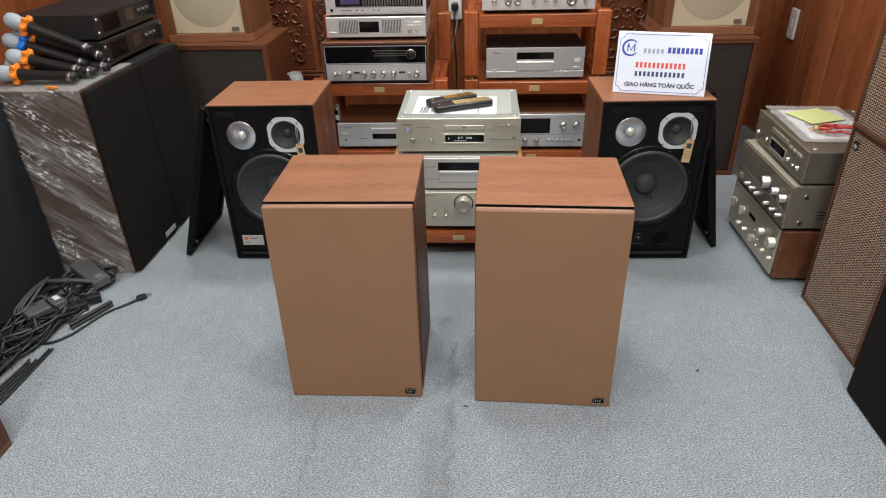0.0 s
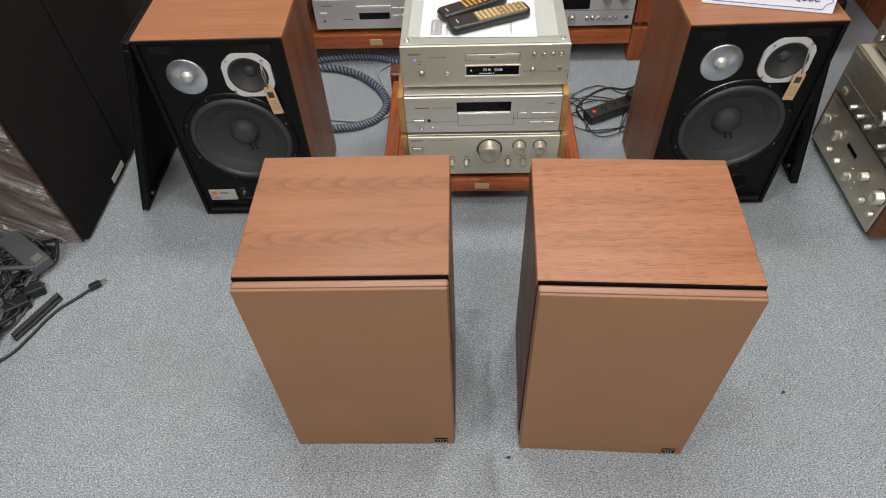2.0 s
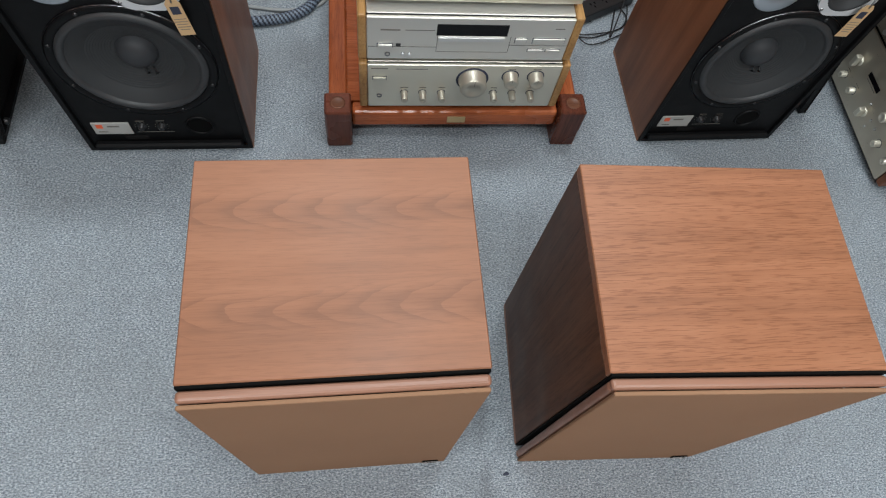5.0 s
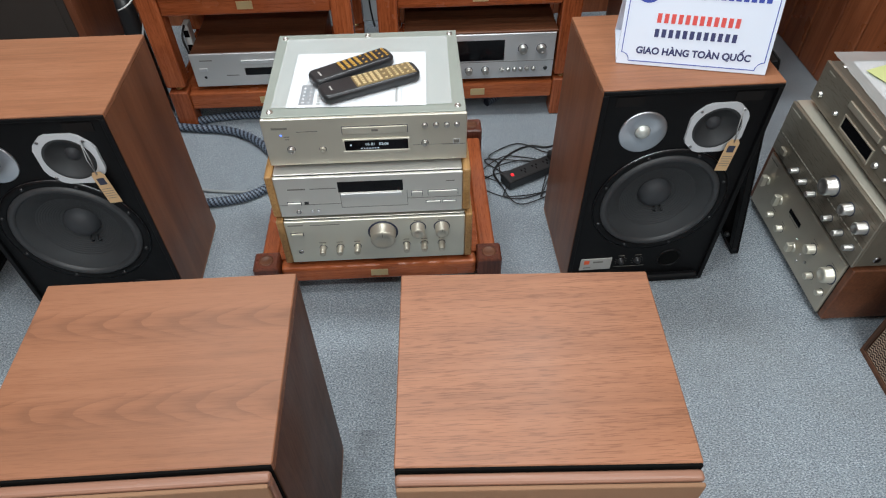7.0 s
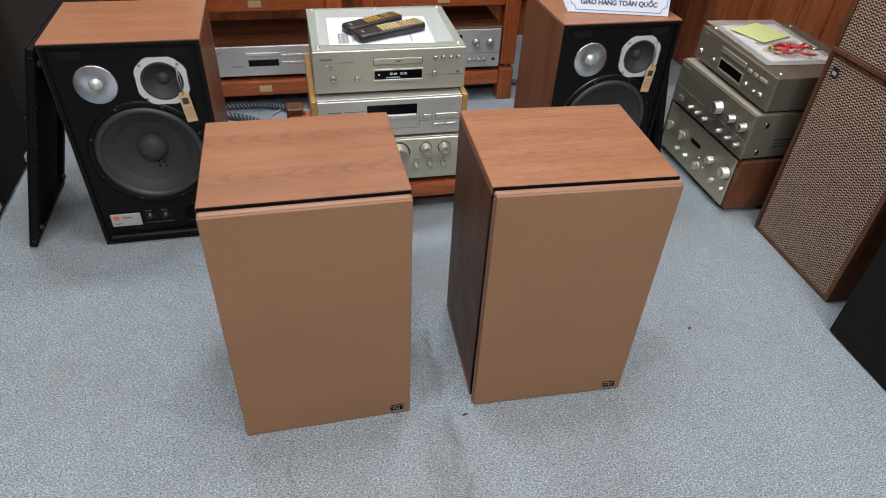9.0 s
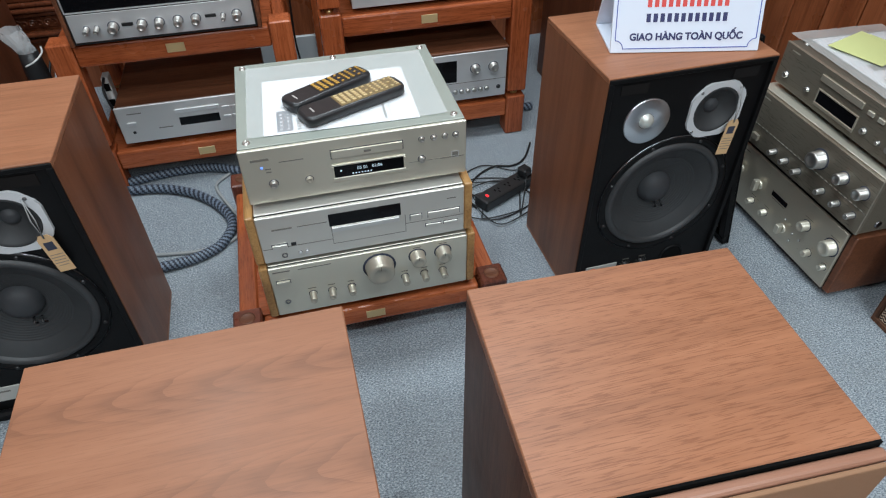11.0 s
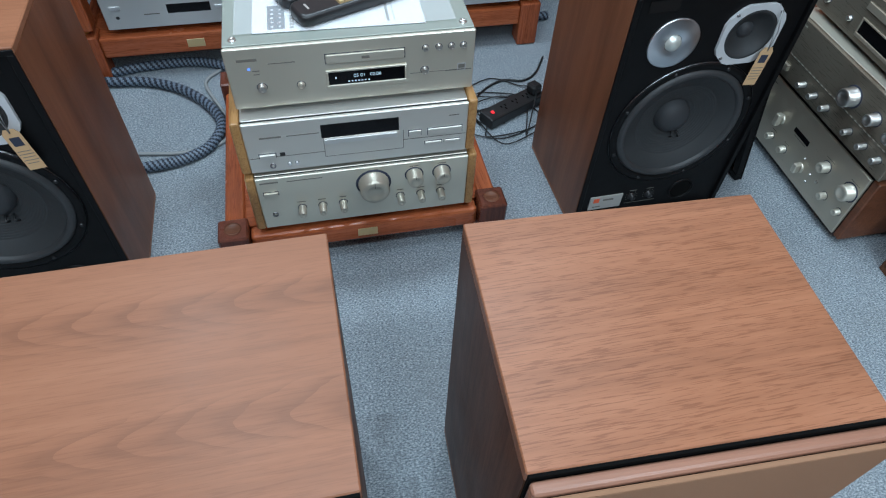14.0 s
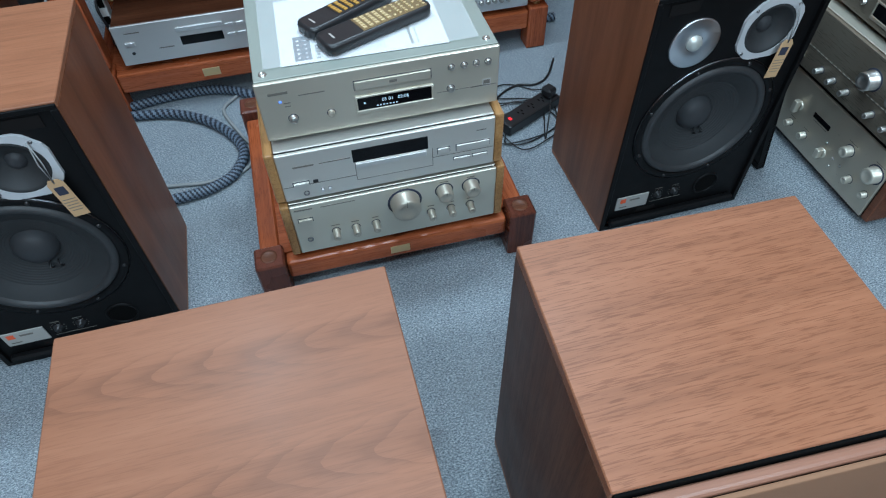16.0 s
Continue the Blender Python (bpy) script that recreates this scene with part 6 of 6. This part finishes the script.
for ax, ay, bx, by, bend, z in ((-0.072, 0.030, 0.075, 0.022, 0.016, 0.0), (-0.066, 0.012, 0.062, 0.042, -0.018, 0.005), (-0.060, 0.024, 0.068, -0.012, 0.020, 0.009), (-0.050, -0.006, 0.040, -0.036, -0.012, 0.002), (-0.070, 0.004, 0.050, 0.006, -0.022, 0.012)):
    bm = bmesh.new()
    mx, my = (ax + bx) / 2, (ay + by) / 2
    tube(bm, curve_points(((ax, ay, z), (ax * 0.5 + mx * 0.5, (ay + my) / 2 + bend, z + 0.004), (mx, my - bend * 0.5, z + 0.005), (bx * 0.5 + mx * 0.5, (by + my) / 2 + bend * 0.6, z + 0.003), (bx, by, z))), 0.0036)
    c = part("lead", bm, red_plastic, cb, "red lead")
    for x, yy in ((ax, ay), (bx, by)):
        bm = bmesh.new()
        lathe(bm, 0, 0, ((0, -0.010), (0.0046, -0.010), (0.0046, 0.005), (0.003, 0.008), (0.003, 0.014), (0, 0.014)), 12)
        bm.transform(Matrix.Translation((x, yy, z)) @ Matrix.Rotation(math.atan2(by - ay, bx - ax) + radians(90 if x > 0 else -90), 4, "Z") @ Matrix.Rotation(radians(180), 4, "Z"))
        part("plug", bm, gold, c, "gold plug")

# ---- cables on the carpet ----


def cable(name, ctrl, r, material, label, group="", seg=6, n=8, stripes=0, category="cable"):
    bm = bmesh.new()
    tube(bm, curve_points(ctrl, n), r, seg, stripes)
    return solo(name, bm, material, pose(0, 0, 0), label, category, group)


def flat(pts, z):
    return [(x, y, z) for x, y in pts]


BR = (braid_dark, braid_light)
cable("cable", flat(((-0.66, 2.95), (-0.581, 2.945), (-0.5, 2.962), (-0.408, 2.970), (-0.327, 2.964), (-0.25, 2.93), (-0.16, 2.85)), 0.014), 0.014, BR, "thick braided navy and grey power cable on carpet", "braided cables", 12, 24, 4)
cable("cable", flat(((-0.66, 2.92), (-0.568, 2.902), (-0.463, 2.884), (-0.37, 2.834), (-0.295, 2.749), (-0.260, 2.658), (-0.287, 2.579), (-0.34, 2.541), (-0.40, 2.525), (-0.48, 2.522), (-0.58, 2.55), (-0.66, 2.62)), 0.014), 0.014, BR, "thick braided navy and grey power cable curling on carpet", "braided cables", 12, 24, 4)
cable("cable", flat(((0.44, 2.99), (0.518, 3.05), (0.626, 3.057), (0.80, 3.06)), 0.014), 0.014, BR, "thick braided navy and grey power cable on carpet", "braided cables", 12, 36, 4)
cable("cable", flat(((-0.24, 2.95), (-0.275, 2.918), (-0.308, 2.863), (-0.263, 2.74), (-0.232, 2.664), (-0.258, 2.597), (-0.342, 2.572), (-0.43, 2.579), (-0.52, 2.60), (-0.60, 2.66)), 0.005), 0.005, grey_cable, "thin grey cable on carpet")
cable("cable", ((-0.66, 3.02, 0.36), (-0.672, 2.96, 0.28), (-0.655, 2.93, 0.20), (-0.67, 2.95, 0.1), (-0.64, 2.97, 0.004)), 0.004, grey_cable, "thin grey cable hanging beside a rack")
cable("cable", ((-0.665, 3.06, 0.40), (-0.69, 2.99, 0.30), (-0.66, 2.96, 0.16), (-0.69, 2.98, 0.05), (-0.66, 3.0, 0.004)), 0.0035, black_rubber, "thin black cable hanging beside a rack")

strip = thing("power_strip", pose(0.548, 2.600, 0, 0, 0, 27), "black power strip with a lit red switch on carpet", "power strip")
part("body", box(-0.105, 0.105, -0.027, 0.027, 0.002, 0.036, bevel=0.005, seg=2), black_plastic, strip)
part("switch", box(-0.083, -0.074, -0.006, 0.006, 0.0355, 0.0380, bevel=0.002), red_led, strip, "lit red rocker switch")
for k in range(3):
    bm = bmesh.new()
    for dx, dy in ((-0.007, 0.004), (0.007, 0.004), (0.0, -0.008)):
        obox(bm, -0.035 + k * 0.042 + dx - 0.002, -0.035 + k * 0.042 + dx + 0.002, dy - 0.004, dy + 0.004, 0.0358, 0.0365)
    part("outlet", bm, port_black, strip)
part("plug", box(0.062, 0.096, -0.018, 0.018, 0.0362, 0.066, bevel=0.006), black_plastic, strip)
for seed, y0 in ((5, 2.60), (7, 2.65), (8, 2.57)):
    q = random.Random(seed)
    ang, pts = q.uniform(0, 6.28), [(0.633, 2.645, 0.055 if seed == 5 else 0.006)]
    for _ in range(11):
        ang += q.uniform(0.5, 1.3)
        pts.append((0.52 + q.uniform(0.07, 0.15) * math.cos(ang), y0 + q.uniform(0.06, 0.12) * math.sin(ang), 0.004 + 0.008 * q.random()))
    cable("cable", pts, 0.0019, black_rubber, "thin tangled black power cord on carpet", "black cords")
cable("cable", flat(((0.443, 2.555), (0.428, 2.625), (0.488, 2.705), (0.558, 2.745), (0.618, 2.735), (0.668, 2.765), (0.718, 2.845)), 0.0045), 0.0034, black_rubber, "thin black power cord on carpet", "black cords")

# heap of adapters and cords
for x, y, rz, l, w, z in ((-1.323, 1.722, 58, 0.130, 0.068, 0.020), (-1.276, 1.936, -36, 0.185, 0.064, 0.026), (-1.238, 1.755, 40, 0.075, 0.038, 0.001), (-1.205, 1.810, 35, 0.05, 0.030, 0.001)):
    t = thing("power_adapter", pose(x, y, z, 4, 3, rz), "black plastic power adapter in a heap of cords", "adapter", "power adapters")
    part("body", box(-l / 2, l / 2, -w / 2, w / 2, 0, 0.034, bevel=0.005, seg=2), adapter_plastic if l > 0.1 else black_rubber, t)
    if l > 0.1:
        part("label_sticker", box(l * 0.28, l * 0.42, -w * 0.1, w * 0.3, 0.0341, 0.0345), white_plastic if l < 0.15 else etched, t, "small sticker")
rnd = random.Random(11)
for k in range(52):
    cy = rnd.uniform(1.44, 1.96)
    edge = -1.30 + (cy - 1.44) * 0.24
    cx = rnd.uniform(-1.38, edge - 0.02)
    pts = []
    a = rnd.uniform(0, 6.28)
    for q in range(9):
        a += rnd.uniform(0.3, 1.1)
        r = rnd.uniform(0.04, 0.11)
        y = max(1.38, min(1.975, cy + 1.2 * r * math.sin(a)))
        pts.append((max(-1.398, min(-1.275 + (y - 1.44) * 0.20, cx + r * math.cos(a))), y, 0.005 + rnd.uniform(0.0, 0.055) * (1 - q / 12)))
    cable("cable", pts, rnd.choice((0.0036, 0.0044, 0.0056)), black_rubber if k % 5 else grey_dark, "black power cord in a tangled heap on carpet", "heaped cords", 6, 6)
cable("cable", ((-1.39, 1.86, 0.055), (-1.365, 1.846, 0.066), (-1.29, 1.855, 0.064), (-1.215, 1.870, 0.05)), 0.0085, grey_dark, "thick dark grey cable lying over a heap of cords", "heaped cords", 8, 8)
for k in range(3):
    o = 0.009 * k
    cable("cable", ((-1.392, 1.88 - o, 0.06), (-1.394 + o * 0.5, 1.80, 0.07), (-1.390 + o, 1.70, 0.064), (-1.375 + o, 1.655 + o, 0.058), (-1.358, 1.69 + o, 0.06), (-1.370, 1.78 + o, 0.07), (-1.385, 1.865, 0.07)), 0.0042, grey_dark, "looped dark grey cord on a heap of cords", "heaped cords", 6, 8)
for k in range(13):
    # long bundle, then shorter lengths beside it
    o = k * 0.0085
    a, b = rnd.uniform(-0.03, 0.03), rnd.uniform(-0.012, 0.012)
    z = 0.0045 + 0.007 * (k % 3)
    if k < 8:
        ctrl = ((-1.272 - o + b, 1.740 + a, z + 0.012), (-1.282 - o, 1.62, z + 0.005), (-1.288 - o * 1.2, 1.48, z), (-1.283 - o * 1.3, 1.30 + a, z))
    else:
        o = (k - 8) * 0.011
        ctrl = ((-1.198 - o, 1.548 + 0.3 * a + (0.0 if k < 10 else -0.06), 0.0045), (-1.199 - o, 1.45, 0.0045), (-1.203 - o * 1.2, 1.34, 0.0045), (-1.208 - o * 1.3, 1.235 + a, 0.0045))
    cable("cable", ctrl, 0.0038, black_rubber, "straight black cable length in a loose bundle", "loose cable bundle")
cord = thing("cable", pose(-0.086, 0.022, 0), "folded black power cord with a two-pin plug on carpet", "cable")
bm = bmesh.new()
tube(bm, curve_points(((-0.965, 1.800, 0.008), (-1.00, 1.765, 0.005), (-1.03, 1.735, 0.005), (-1.055, 1.69, 0.005), (-1.075, 1.64, 0.005), (-1.10, 1.59, 0.005), (-1.14, 1.555, 0.005), (-1.20, 1.55, 0.005))), 0.0042)
part("cord", bm, black_rubber, cord)
bm = bmesh.new()
for k in range(5):
    dx = -0.006 + 0.006 * (k % 3)
    z = 0.006 + 0.008 * (k // 3)
    tube(bm, curve_points(((-1.045 + dx, 1.775 - dx, z), (-1.075 + dx, 1.71 - dx, z + 0.002), (-1.115 + dx, 1.635 - dx, z))), 0.0045)
part("folded_hank", bm, black_rubber, cord)
bm = box(-0.018, 0.016, -0.010, 0.010, 0.0, 0.018, bevel=0.005, seg=2)
bm.transform(pose(-0.955, 1.812, 0.001, 0, 0, 38))
pl = part("plug", bm, black_plastic, cord)
for s in (-1, 1):
    bm = box(0.016, 0.033, s * 0.0055 - 0.0012, s * 0.0055 + 0.0012, 0.007, 0.012)
    bm.transform(pose(-0.955, 1.812, 0.001, 0, 0, 38))
    part("prong", bm, chrome, pl)

# lint on the carpet
for x, y in ((0.120, 1.332), (0.797, 1.498), (-0.30, 0.92), (0.45, 0.86)):
    bm = bmesh.new()
    bmesh.ops.create_icosphere(bm, subdivisions=1, radius=0.004)
    for v in bm.verts:
        v.co += noise.noise_vector(v.co * 300) * 0.002
        v.co.x *= 1.8
        v.co.z = v.co.z * 0.4 + 0.0016
    solo("lint_speck", bm, ink, pose(x, y, 0, 0, 0, 40 * x), "tiny dark speck of lint on carpet", "lint", "carpet specks")
